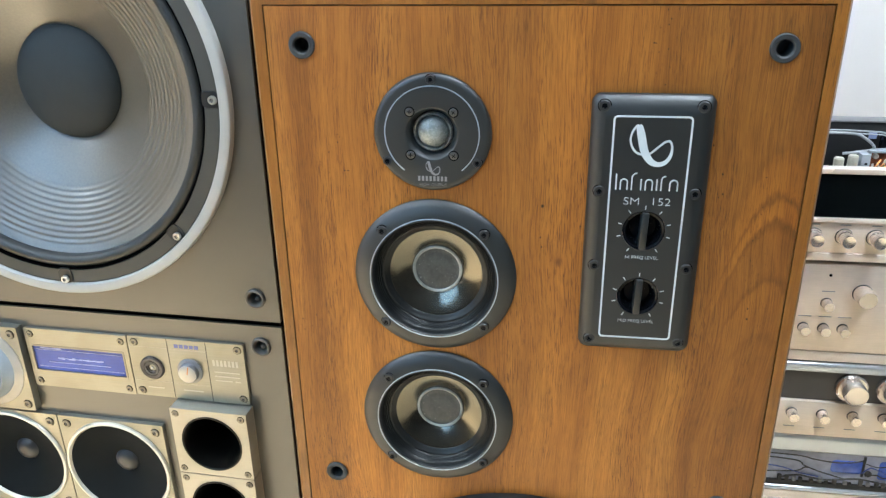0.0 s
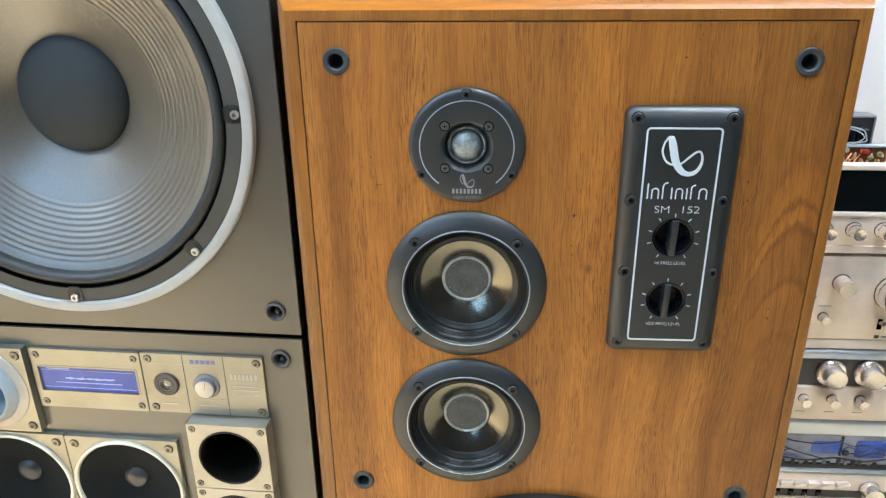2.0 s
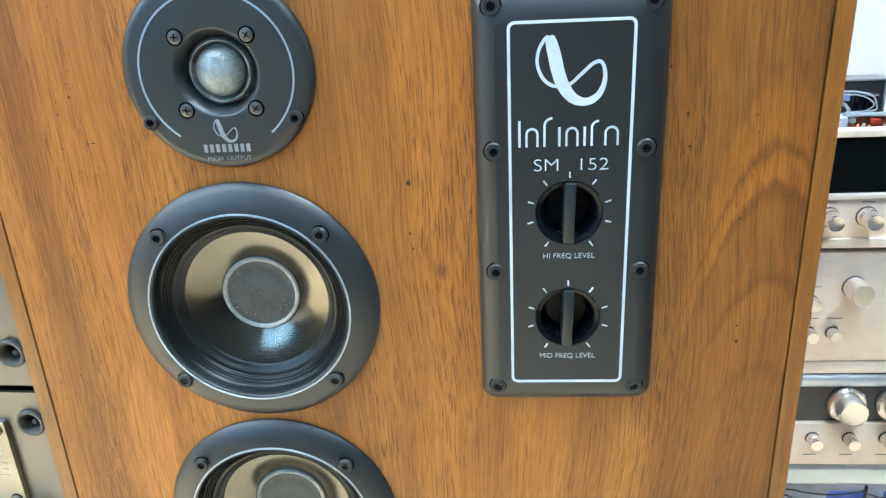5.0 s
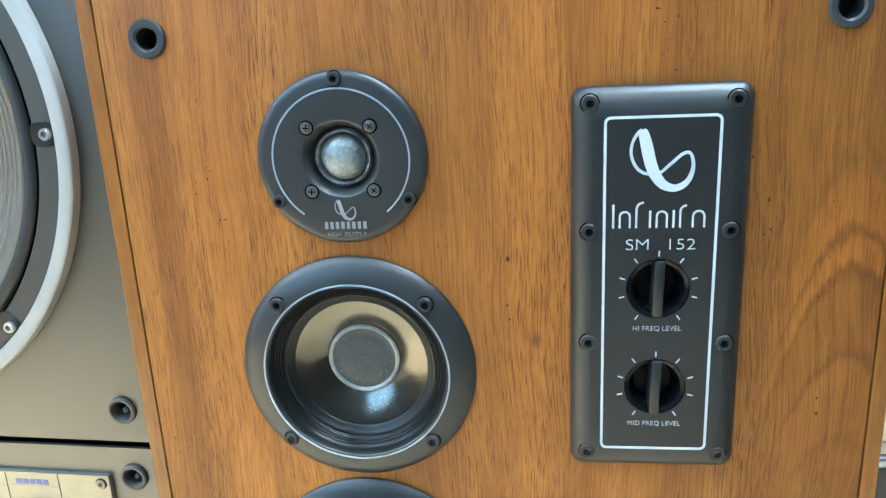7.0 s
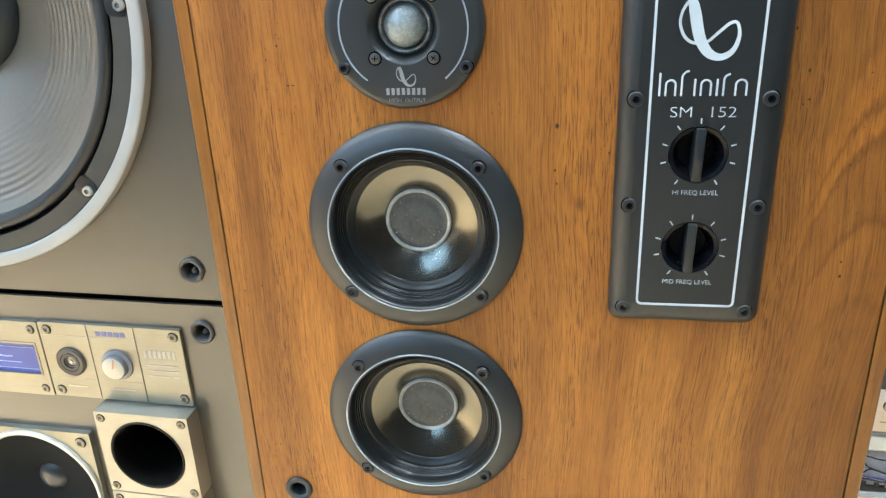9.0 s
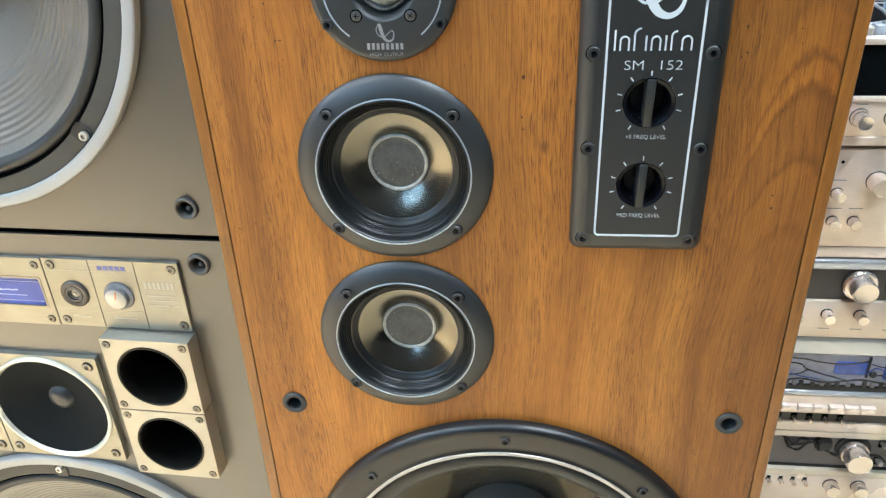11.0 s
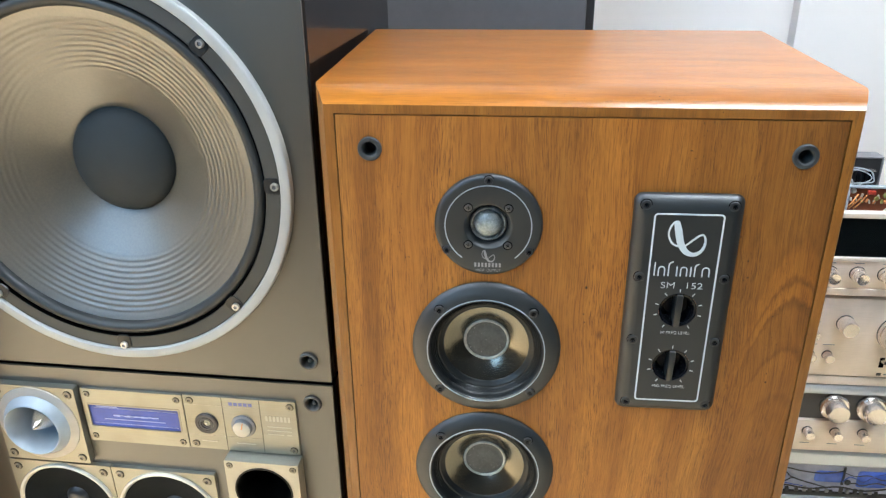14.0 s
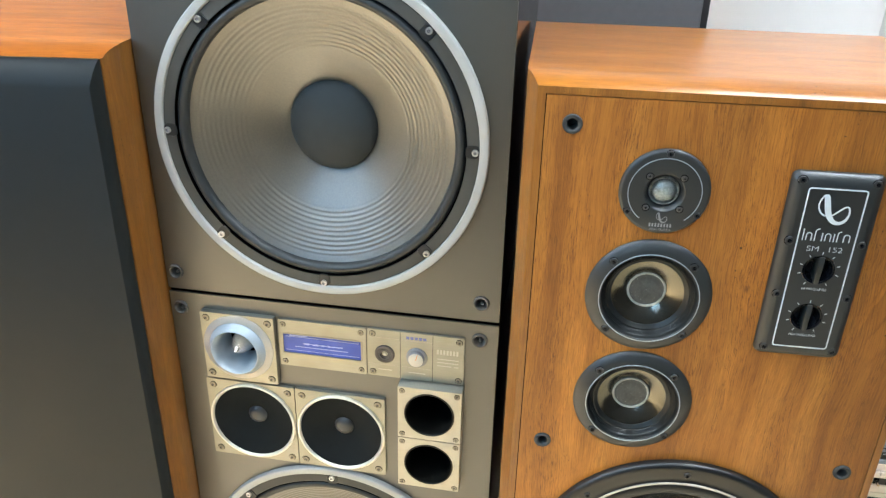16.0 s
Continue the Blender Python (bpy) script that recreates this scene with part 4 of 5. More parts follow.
def dark_cabinet(name, z0, z1, label, holes):
    c = thing(name, TAM @ pose(0, 0, z0), label, "loudspeaker", "stacked dark loudspeaker boxes")
    shell = bmesh.new()
    hh = z1 - z0
    rings = [[shell.verts.new(p) for p in loop] for loop in (rect(TX0 + 0.02, TX1 - 0.02, 0.02, hh - 0.02, 0.15), rect(TX0 + 0.02, TX1 - 0.02, 0.02, hh - 0.02, 0.0125), rect(TX0, TX1, 0, hh, 0.0125), rect(TX0, TX1, 0, hh, 0.40))]
    for ra, rb in zip(rings, rings[1:]):
        for i in range(4):
            shell.faces.new((ra[i], ra[(i + 1) % 4], rb[(i + 1) % 4], rb[i]))
    shell.faces.new(rings[0])
    shell.faces.new(rings[-1])
    part("cabinet", shell, DARK_LACQUER, c, "dark glossy lacquered cabinet", smooth=20)
    loops = [[(TX0, 0), (TX1, 0), (TX1, z1 - z0), (TX0, z1 - z0)]] + [circle_loop(a, q - z0, r, 72) for a, q, r in holes]
    part("baffle", pierced(loops, 0.0, 0.0030), UMBER_PAINT, c, "umber grey painted front board", smooth=20)
    # edge of the board painted black for the shade between the cabinets
    part("baffle_core", pierced(loops, 0.0031, 0.0121), SHADE_EDGE, c, "front board edge, black for the shade in the gap", smooth=20)
    return c


upper = dark_cabinet("woofer_box", SEAM + 0.003, 1.288, "dark upper loudspeaker box with a large ringed woofer", [(-0.2160, 1.046, 0.2035), (0.0, 0.8345, 0.0095), (-0.438, 0.8345, 0.0095)])
# the cabinets are hollow behind the drivers
# black strip fills the seam: the shade between the boxes put into colour
part("felt_strip", block(TX0 + 0.002, TX1 - 0.002, 0.003, 0.38, -0.0059, -0.0001), VOID, upper, "thin black strip giving the seam its shade")
big_woofer(upper, -0.2160, 1.046 - SEAM - 0.003)
for a in (0.0, -0.438):
    tam_socket(upper, a, 0.8345 - SEAM - 0.003)
lower = dark_cabinet("driver_box", 0.0, SEAM - 0.003, "dark lower loudspeaker box with horn, domes, ports and woofer",
                     [(-0.2200, 0.300, 0.2035), (-0.065, 0.6545, 0.0385), (-0.065, 0.56475, 0.0385), (-0.3505, 0.7245, 0.036), (-0.34135, 0.5905, 0.0630), (-0.2023, 0.5905, 0.0630), (0.0, 0.7765, 0.0095), (-0.438, 0.7765, 0.0095)])
big_woofer(lower, -0.2200, 0.300)
for a in (0.0, -0.438):
    tam_socket(lower, a, 0.7765)


def plate(parent, name, x0, x1, z0, z1, thick, label, holes=(), r=0.0018, screws=True, inset=0.009, sr=0.0038):
    loops = [round_rect(x0, x1, z0, z1, r, 3), *holes]
    bm = pierced(loops, -thick, 0.0)
    p = part(name, bm, BRUSHED_PLATE, parent, label, smooth=25)
    if screws:
        for a in (x0 + inset, x1 - inset):
            for b in (z0 + inset, z1 - inset):
                screw(p, a, b, -thick, sr, sr * 0.4, "hex", PLATE_SCREW, turn=a * 900)
    return p


# bullet horn
hx, hz = -0.3505, 0.7245
hp = plate(lower, "horn_tweeter", -0.405, -0.294, 0.667, 0.779, 0.010, "champagne metal horn tweeter plate", holes=[circle_loop(hx, hz, 0.0355, 48)], sr=0.0049)
part("collar", lathe([(0.0532, -0.010), (0.0528, -0.0110), (0.0438, -0.0140), (0.0430, -0.0135)], 72, hx, hz), RING_CREAM, hp, "pale cream conical collar")
part("horn", lathe([(0.0440, -0.0122), (0.0425, -0.0140), (0.0372, -0.0236), (0.0360, -0.0252), (0.0350, -0.0256), (0.0342, -0.0248), (0.0322, -0.0180), (0.0295, -0.0040), (0.0278, 0.0120), (0.0265, 0.0240)], 72, hx, hz), HORN_ALLOY, hp, "polished alloy horn mouth", smooth=50)
part("throat", lathe([(0.0268, 0.0235), (0.0260, 0.0250), (0, 0.0252)], 40, hx, hz), VOID, hp)
part("bullet", lathe([(0.0170, 0.0245), (0.0168, 0.0110), (0.0150, 0.0020), (0.0106, -0.0080), (0.0054, -0.0165), (0.0016, -0.0215), (0, -0.0230)], 40, hx, hz), SILVER_KNOB, hp, "pointed metal phase plug", smooth=50)

# meter and control plates
win = round_rect(-0.2835, -0.1675, 0.7225, 0.7545, 0.001, 2)
dp = plate(lower, "meter_plate", -0.2895, -0.1600, 0.7005, 0.7772, 0.004, "champagne metal plate round a blue meter window", [win], inset=0.0075, sr=0.0037)
part("window_frame", pierced([round_rect(-0.2852, -0.1658, 0.7208, 0.7562, 0.0015, 2), round_rect(-0.2832, -0.1678, 0.7228, 0.7542, 0.001, 2)], -0.0046, -0.0041), BRUSHED_PLATE, dp)
part("display", block(-0.2836, -0.1674, -0.0022, -0.0006, 0.7224, 0.7546), DISPLAY_BLUE, dp, "blue meter display behind a clear window")
part("scale_line", block(-0.280, -0.171, -0.0027, -0.0022, 0.7492, 0.7498), DISPLAY_LINE, dp)
part("scale_line", block(-0.280, -0.171, -0.0027, -0.0022, 0.7268, 0.7273), DISPLAY_LINE, dp)
rng = random.Random(4)
for i in range(13):
    a = -0.2535 + i * 0.0045
    part("scale_mark", block(a, a + 0.0042, -0.0027, -0.0022, 0.7378 + 0.0004 * rng.randint(0, 3), 0.7396 + 0.0003 * rng.randint(0, 3)), DISPLAY_LINE, dp)
part("scale_band", block(-0.266, -0.187, -0.0027, -0.0022, 0.7330, 0.7339), DISPLAY_LINE, dp)
part("scale_word", block(-0.274, -0.247, -0.0027, -0.0022, 0.7507, 0.7522), DISPLAY_LINE, dp)

cp = plate(lower, "control_plate", -0.1585, -0.0200, 0.7015, 0.7782, 0.004, "champagne control plate with jack and rotary knob", screws=False)
for a in (-0.1505, -0.0270):
    for b in (0.7085, 0.7712):
        screw(cp, a, b, -0.004, 0.0041, 0.0015, "hex", PLATE_SCREW)
for a in (-0.1105, -0.0642):
    part("divider", block(a - 0.0004, a + 0.0004, -0.0043, -0.004, 0.7020, 0.7778), CHARCOAL_FASCIA, cp)
for b in (0.7655, 0.7215):
    part("rule_line", block(-0.1575, -0.0650, -0.0042, -0.004, b, b + 0.0003), PALE_PRINT, cp)
jack = part("jack", lathe([(0.0145, -0.004), (0.0145, -0.0055), (0.0130, -0.007), (0.0095, -0.0065), (0.0085, -0.005), (0.0050, -0.0052), (0.0040, -0.004), (0.0036, 0.002), (0, 0.002)], 40, -0.1330, 0.7395), JACK_BROWN, cp, "brown-grey headphone-style jack with a metal pin")
part("jack_ring", lathe([(0.0090, -0.0052), (0.0088, -0.0066), (0.0062, -0.0066), (0.0060, -0.0052)], 40, -0.1330, 0.7395), CHARCOAL_FASCIA, cp)
part("jack_pin", lathe([(0.0016, 0.0), (0.0016, -0.0052), (0, -0.006)], 14, -0.1330, 0.7395), SCREW_STEEL, cp)
part("knob", lathe([(0.0116, -0.005), (0.0114, -0.0110), (0.0106, -0.0117)], 48, -0.0868, 0.7395), RIM_GREY, cp, "blue-grey satin rotary knob")
part("knob_face", lathe([(0.0107, -0.0116), (0.0102, -0.0119), (0, -0.0119)], 48, -0.0868, 0.7395), KNOB_FACE, cp, "champagne knob face")
part("knob_skirt", lathe([(0.0152, -0.004), (0.0150, -0.0056), (0.0135, -0.0064), (0.0119, -0.0066)], 48, -0.0868, 0.7395), RIM_GREY, cp, "blue-grey knob skirt")
part("pointer", block(-0.0006, 0.0006, -0.0122, -0.0117, 0.0, 0.0095), ORANGE_MARK, cp, "orange pointer line", m=pose(-0.0868, 0, 0.7395, 0, 14, 0))
for i in range(5):
    part("maker_bar", block(-0.1020 + i * 0.0060, -0.1020 + i * 0.0060 + 0.0046, -0.0043, -0.004, 0.7678, 0.7722), BLUE_PRINT, cp)
for i in range(7):
    part("model_bar", block(-0.0585 + i * 0.0046, -0.0585 + i * 0.0046 + 0.0028, -0.0042, -0.004, 0.7490, 0.7565), PALE_PRINT, cp)
for b, w in ((0.7405, 0.030), (0.7350, 0.024), (0.7295, 0.020)):
    part("text_bar", block(-0.0575, -0.0575 + w, -0.0042, -0.004, b, b + 0.0016), PALE_PRINT, cp)
    part("text_bar", block(-0.0335, -0.0275, -0.0042, -0.004, b, b + 0.0016), PALE_PRINT, cp)
for a, w in ((-0.1425, 0.020), (-0.0985, 0.024)):
    part("text_bar", block(a, a + w, -0.0042, -0.004, 0.7125, 0.7140), PALE_PRINT, cp)

# two cloth-covered dome plates
for x0, x1 in ((-0.4105, -0.2722), (-0.2708, -0.1338)):
    cx, cz = (x0 + x1) / 2, 0.5905
    q = plate(lower, "midrange_plate", x0, x1, 0.5205, 0.6610, 0.006, "champagne square plate round a black midrange cone", holes=[circle_loop(cx, cz, 0.0640, 64)], inset=0.0105, sr=0.0049)
    part("rim", lathe([(0.0682, -0.006), (0.0678, -0.0084), (0.0668, -0.0092), (0.0648, -0.0092), (0.0636, -0.0080), (0.0624, -0.0050)], 80, cx, cz), RIM_CREAM, q, "bright round rim")
    part("cone", lathe([(0.0626, -0.0063), (0.060, -0.0055), (0.045, 0.0015), (0.030, 0.0075), (0.0150, 0.0122)], 80, cx, cz), MESH_CLOTH, q, "matt black cone", smooth=60)
    part("dome", lathe([(0.0152, 0.0122), (0.0135, 0.0095), (0.0095, 0.0072), (0.005, 0.0062), (0, 0.0059)], 32, cx, cz), DARK_DOME, q, "small dark grey dome", smooth=60)

# two square port boxes
for z0, z1 in ((0.6105, 0.6985), (0.5205, 0.6090)):
    cx, cz = -0.0650, (z0 + z1) / 2
    q = part("port_box", pierced([round_rect(-0.1110, -0.0190, z0, z1, 0.001, 2), circle_loop(cx, cz, 0.0358, 56)], -0.020, 0.0), PORT_PLATE, lower, "champagne metal port box with a round opening", smooth=25)
    part("port_tube", lathe([(0.0366, -0.0200), (0.0363, -0.0209), (0.0350, -0.0209), (0.0340, -0.0200), (0.0332, -0.0170), (0.0330, -0.008), (0.0330, 0.14), (0, 0.14)], 56, cx, cz), PORT_LINER, q, "brown-black port tube")
    for a in (-0.1045, -0.0255):
        for b in (z0 + 0.0065, z1 - 0.0065):
            screw(q, a, b, -0.020, 0.0036, 0.0011, "hex", PLATE_SCREW)


# ---- slate cabinet behind ----
bc = thing("speaker_cabinet", pose(-0.29, 0.70, 0), "tall slate grey loudspeaker cabinet against the wall", "loudspeaker")
part("cabinet", block(-0.36, 0.36, 0.012, 0.38, 0, 1.55, 0.004), BLACK_STEEL, bc, "black cabinet body")
part("front", block(-0.352, 0.345, 0.0, 0.0118, 0.01, 1.54, 0.003), GREY_CABINET, bc, "slate grey cloth front")


# ---- stacked equipment ----
PY = 0.445


def device(name, x0, x1, z0, z1, depth, label, open_top=False, cover=None, front=PY):
    d = thing(name, pose((x0 + x1) / 2, front, z0), label, "hi-fi amplifier", "stacked equipment")
    w, h = (x1 - x0) / 2, z1 - z0
    cover = cover or BLACK_STEEL
    if open_top:
        for a0, a1, b0, b1, n in ((-w, -w + 0.004, 0.012, depth, "side_panel"), (w - 0.004, w, 0.012, depth, "side_panel"), (-w + 0.0045, w - 0.0045, depth - 0.004, depth, "rear_panel")):
            part(n, block(a0, a1, b0, b1, 0.004, 0.03), cover, d)
        part("chassis", block(-w, w, 0.012, depth, 0, 0.0035), cover, d)
    else:
        part("case", block(-w, w, 0.012, depth, 0, h, 0.002), cover, d)
    return d, w, h


def turned_knob(parent, x, z, y, r, length, label="turned aluminium knob", skirt=0.0, material=None):
    prof = [(r, 0), (r, -length * 0.85), (r * 0.93, -length), (0, -length * 1.0)]
    if skirt:
        prof = [(r + skirt, 0), (r + skirt, -length * 0.22), (r + skirt * 0.6, -length * 0.3), (r, -length * 0.3), (r, -length * 0.88), (r * 0.93, -length), (r * 0.85, -length * 0.985), (0, -length * 0.985)]
    # the dark crescent of shadow behind a knob, made as a black ring
    part("knob_seat", shared(f"knob_seat_{r}_{skirt}", lambda: lathe([(r + skirt + 0.0008, 0.0), (r + skirt + 0.0007, -0.0012), (r + skirt - 0.001, -0.0014)], 32), BLACK_STEEL), None, parent, "thin black ring standing for the knob's shadow", m=pose(x, y, z))
    return part("knob", lathe(prof, 36), material or SILVER_KNOB, parent, label, m=pose(x, y, z), smooth=35)


# top unit: receiver with its lid off
X0, X1 = 0.27, 0.70
d, w, h = device("receiver", X0, X1, 0.748, 0.884, 0.33, "silver receiver with a dark dial and its lid off", True)
mid = (X0 + X1) / 2
part("top_trim", block(-w, w, -0.004, 0.012, h - 0.008, h, 0.0015), SILVER_TRIM, d, "cream metal top trim")
part("dial", block(-w, w, 0.0, 0.011, 0.0645, h - 0.0082), SMOKED, d, "smoked glass tuning dial")
part("dial_trim", block(-w, w, -0.004, 0.0115, 0.058, 0.0642, 0.001), SILVER_TRIM, d)
part("fascia", block(-w, w, -0.001, 0.0118, 0.0115, 0.0578, 0.001), SILVER_PANEL, d, "brushed silver control fascia")
part("lower_trim", block(-w, w, -0.004, 0.0115, 0.0, 0.0113, 0.001), SILVER_TRIM, d)
for i in range(9):
    turned_knob(d, 0.304 + 0.041 * i - mid, 0.0370, -0.001, 0.0094, 0.024, skirt=0.0018)
    part("knob_label", block(-0.007, 0.007, -0.0014, -0.001, 0, 0.0012), GREY_PRINT, d, m=pose(0.304 + 0.041 * i - mid, 0, 0.0535))
drum = part("tuning_drum", lathe([(0.055, 0.0), (0.055, 0.004), (0.052, 0.005), (0.052, 0.009), (0.055, 0.010), (0.055, 0.014), (0, 0.014)], 48, 0, 0), KNOB_CREAM, d, "white plastic tuning drum", m=pose(0.103, 0.110, 0.060))
part("drum_face", lathe([(0.0555, 0.0), (0.0548, -0.001), (0.046, -0.001), (0.045, 0.0), (0, 0.0)], 48), KNOB_CREAM, drum)
for a, y0, hh in ((-0.010, 0.150, 0.110), (-0.028, 0.156, 0.104)):
    part("capacitor", lathe([(0.0075, 0.0), (0.0075, hh - 0.002), (0.0060, hh), (0, hh)], 20), CLEAR_GREY, d, "milky yellowed plastic capacitor", m=pose(a, y0, 0.004, 90, 0, 0))
back = part("black_module", block(-0.150, 0.104, 0.258, 0.285, 0.004, 0.140, 0.002), BLACK_STEEL, d, "black upright rear module")
part("module_rim", block(-0.150, 0.106, 0.256, 0.288, 0.1402, 0.1432, 0.001), RIM_GREY, back, "grey rim")
part("module_rim", block(0.1042, 0.1066, 0.256, 0.288, 0.004, 0.140, 0.001), RIM_GREY, back, "grey rim")
part("label_patch", block(0.046, 0.058, 0.2545, 0.2558, 0.114, 0.124), WIRE_BLUE_PALE, back)
pb = part("circuit_board", block(0.034, 0.124, 0.205, 0.208, 0.004, 0.1045), PCB, d, "brown upright circuit board")
part("bracket", pierced([[(0.0315, 0.060), (0.1265, 0.060), (0.1265, 0.1075), (0.0315, 0.1075)], [(0.0345, 0.0605), (0.1235, 0.0605), (0.1235, 0.1045), (0.0345, 0.1045)]], 0.199, 0.210), DEVICE_COVER, pb, "thin folded metal bracket")
rng = random.Random(9)
for i in range(16):
    a, b = 0.041 + 0.0052 * i + rng.uniform(-0.001, 0.001), rng.uniform(0.079, 0.090)
    tall, r = rng.uniform(0.006, 0.013), rng.uniform(0.0012, 0.0021)
    mat = (KNOB_CREAM, COPPER, CLEAR_GREY, KNOB_CREAM, GREEN_PART, COPPER)[i % 6]
    part("component", lathe([(0, 0), (r, 0.0006), (r, tall - 0.0006), (0, tall)], 10), mat, pb, m=pose(a, 0.203, b - tall / 2, 90 + rng.uniform(-30, 30), rng.uniform(-35, 35), 0))
for a, b, r in ((0.096, 0.092, 0.0052), (0.0815, 0.086, 0.0042)):
    part("disc_capacitor", lathe([(0, -0.0012), (r * 0.8, -0.0010), (r, 0.0), (r * 0.8, 0.0010), (0, 0.0012)], 18, a, b, y=0.200), GREEN_PART, pb, "olive green disc capacitor")
part("coil_block", block(0.0655, 0.0775, 0.196, 0.2045, 0.094, 0.1005, 0.001), RED_PART, pb, "red component block")
for a, b in ((0.028, 0.060), (0.034, 0.054), (0.042, 0.058)):
    part("lead_wire", wire([(a, 0.190, 0.070), (a + 0.010, 0.192, 0.080), (a + 0.022, 0.199, b + 0.034)], 0.0012, 8), COPPER, d, "orange lead")
for a in (0.043, 0.115):
    part("pillar_screw", lathe([(0.0046, 0.205), (0.0046, 0.203), (0.0030, 0.2015), (0, 0.2015)], 18, a, 0.098), KNOB_CREAM, pb)
part("shield_can", block(0.008, 0.021, 0.165, 0.185, 0.004, 0.1105, 0.001), DEVICE_COVER, d, "bright metal shield can")
for b in (0.096, 0.088, 0.080):
    part("trimmer", lathe([(0.0022, 0.165), (0.0020, 0.1640), (0, 0.1640)], 12, 0.0155, b), BLACK_STEEL, d)
for k in range(3):
    fin = part("heat_sink_fin", block(0, 0.0062, 0.236, 0.252, 0.004, 0.1235, 0.0008), BLACK_GLOSS, d, "glossy black fin", m=pose(0.0625 + 0.0088 * k, 0, 0))
    part("fin_edge", block(-0.0006, 0.0068, 0.2345, 0.252, 0.1237, 0.1250), SILVER_KNOB, fin, "bare metal edge")
for row, r in ((((-0.06, 0.233, 0.1330), (0.000, 0.233, 0.1325), (0.045, 0.233, 0.1310), (0.060, 0.233, 0.1295), (0.078, 0.232, 0.1240), (0.0835, 0.231, 0.1130), (0.0825, 0.231, 0.1050), (0.052, 0.230, 0.1030), (0.020, 0.229, 0.0985)), 0.0013),
               (((-0.06, 0.231, 0.1290), (0.000, 0.231, 0.1285), (0.045, 0.231, 0.1270), (0.058, 0.232, 0.1262), (0.074, 0.231, 0.1200), (0.0795, 0.230, 0.1105), (0.060, 0.229, 0.1010)), 0.0010),
               (((-0.05, 0.225, 0.1300), (0.010, 0.225, 0.1290), (0.030, 0.225, 0.1215), (0.0435, 0.225, 0.1110), (0.0450, 0.225, 0.1040), (0.030, 0.225, 0.0990), (0.000, 0.225, 0.0960)), 0.0024)):
    part("lead_wire", wire(row, r, 8), WIRE_GREY, d, "pale grey lead")

# second unit: amplifier
d, w, h = device("amplifier", 0.25, 0.71, 0.582, 0.7475, 0.36, "champagne silver amplifier with a large volume knob")
mid = 0.48
part("fascia", block(-w, w, -0.002, 0.0118, 0.019, h - 0.006, 0.0012), SILVER_PANEL, d, "brushed silver fascia")
part("foot_trim", block(-w, w, -0.001, 0.0118, 0.001, 0.0172, 0.001), SILVER_TRIM, d)
turned_knob(d, 0.467 - mid, 0.117, -0.002, 0.0130, 0.026)
turned_knob(d, 0.549 - mid, 0.102, -0.002, 0.0285, 0.026, "large turned volume knob", 0.002)
for a, b, r in ((0.421, 0.099, 0.0074), (0.395, 0.058, 0.0072), (0.423, 0.058, 0.0072), (0.450, 0.058, 0.0072)):
    turned_knob(d, a - mid, b, -0.002, r, 0.016)
    part("knob_label", block(-0.009, 0.009, -0.0024, -0.002, 0, 0.0012), GREY_PRINT, d, m=pose(a - mid, 0, b + 0.018))
for a in (0.537, 0.565, 0.593):
    part("switch_slot", block(-0.0036, 0.0036, -0.0026, -0.002, -0.009, 0.009), VOID, d, m=pose(a - mid, 0, 0.047))
    part("lever", lathe([(0.0028, 0), (0.0038, -0.012), (0.0030, -0.0138), (0, -0.014)], 18), SILVER_KNOB, d, m=pose(a - mid, -0.002, 0.050, -18, 0, 0))
part("maker_bar", block(0.533 - mid, 0.540 - mid, -0.0026, -0.002, 0.0225, 0.0275), CHARCOAL_FASCIA, d)
part("maker_bar", block(0.544 - mid, 0.575 - mid, -0.0026, -0.002, 0.0238, 0.0262), GREY_PRINT, d)
part("indicator", lathe([(0.0022, -0.002), (0.002, -0.003), (0, -0.003)], 14, 0.420 - mid, 0.143), VOID, d)

# third unit: two large knobs on a dark band, wooden cheeks
d, w, h = device("preamplifier", 0.22, 0.597, 0.450, 0.581, 0.33, "silver and charcoal amplifier with wooden cheeks", cover=DEVICE_COVER)
mid = (0.22 + 0.597) / 2
part("brow", block(-w, w, -0.004, 0.0118, h - 0.018, h - 0.0005, 0.006, 4), POLISHED_STEEL, d, "grey-blue steel brow")
part("band", block(-w, w, 0.002, 0.0118, 0.063, h - 0.0183), CHARCOAL_FASCIA, d, "charcoal control band")
part("fascia", block(-w, w, -0.004, 0.0118, 0.001, 0.0627, 0.001), SILVER_PANEL, d, "champagne lower fascia")
for a in (0.4815, 0.5400):
    turned_knob(d, a - mid, 0.0895, 0.002, 0.0172, 0.028, "large turned aluminium knob", 0.006)
for i in range(6):
    turned_knob(d, 0.312 + 0.0445 * i - mid, 0.042, -0.004, 0.0076, 0.018)
    part("knob_label", block(-0.008, 0.008, -0.0044, -0.004, 0, 0.0012), GREY_PRINT, d, m=pose(0.312 + 0.0445 * i - mid, 0, 0.016))
for a in (-w - 0.0155, w + 0.0005):
    part("cheek", block(a, a + 0.015, -0.008, 0.33, 0, h, 0.002), WOOD_TOP, d, "wooden side cheek")

# lowest unit: receiver with a glass front; the blue cables reflected in it are built as wires
d, w, h = device("tuner", 0.24, 0.628, 0.270, 0.4495, 0.34, "silver tuner with white push buttons and dark window", cover=DEVICE_COVER)
mid = 0.434
part("brow", block(-w, w, -0.003, 0.0118, h - 0.034, h - 0.0015, 0.0068, 5), POLISHED_STEEL, d, "pale polished steel brow")
part("window", block(-w, w, 0.002, 0.0118, 0.0895, h - 0.0345), PALE_WINDOW, d, "blue-grey glossy window")
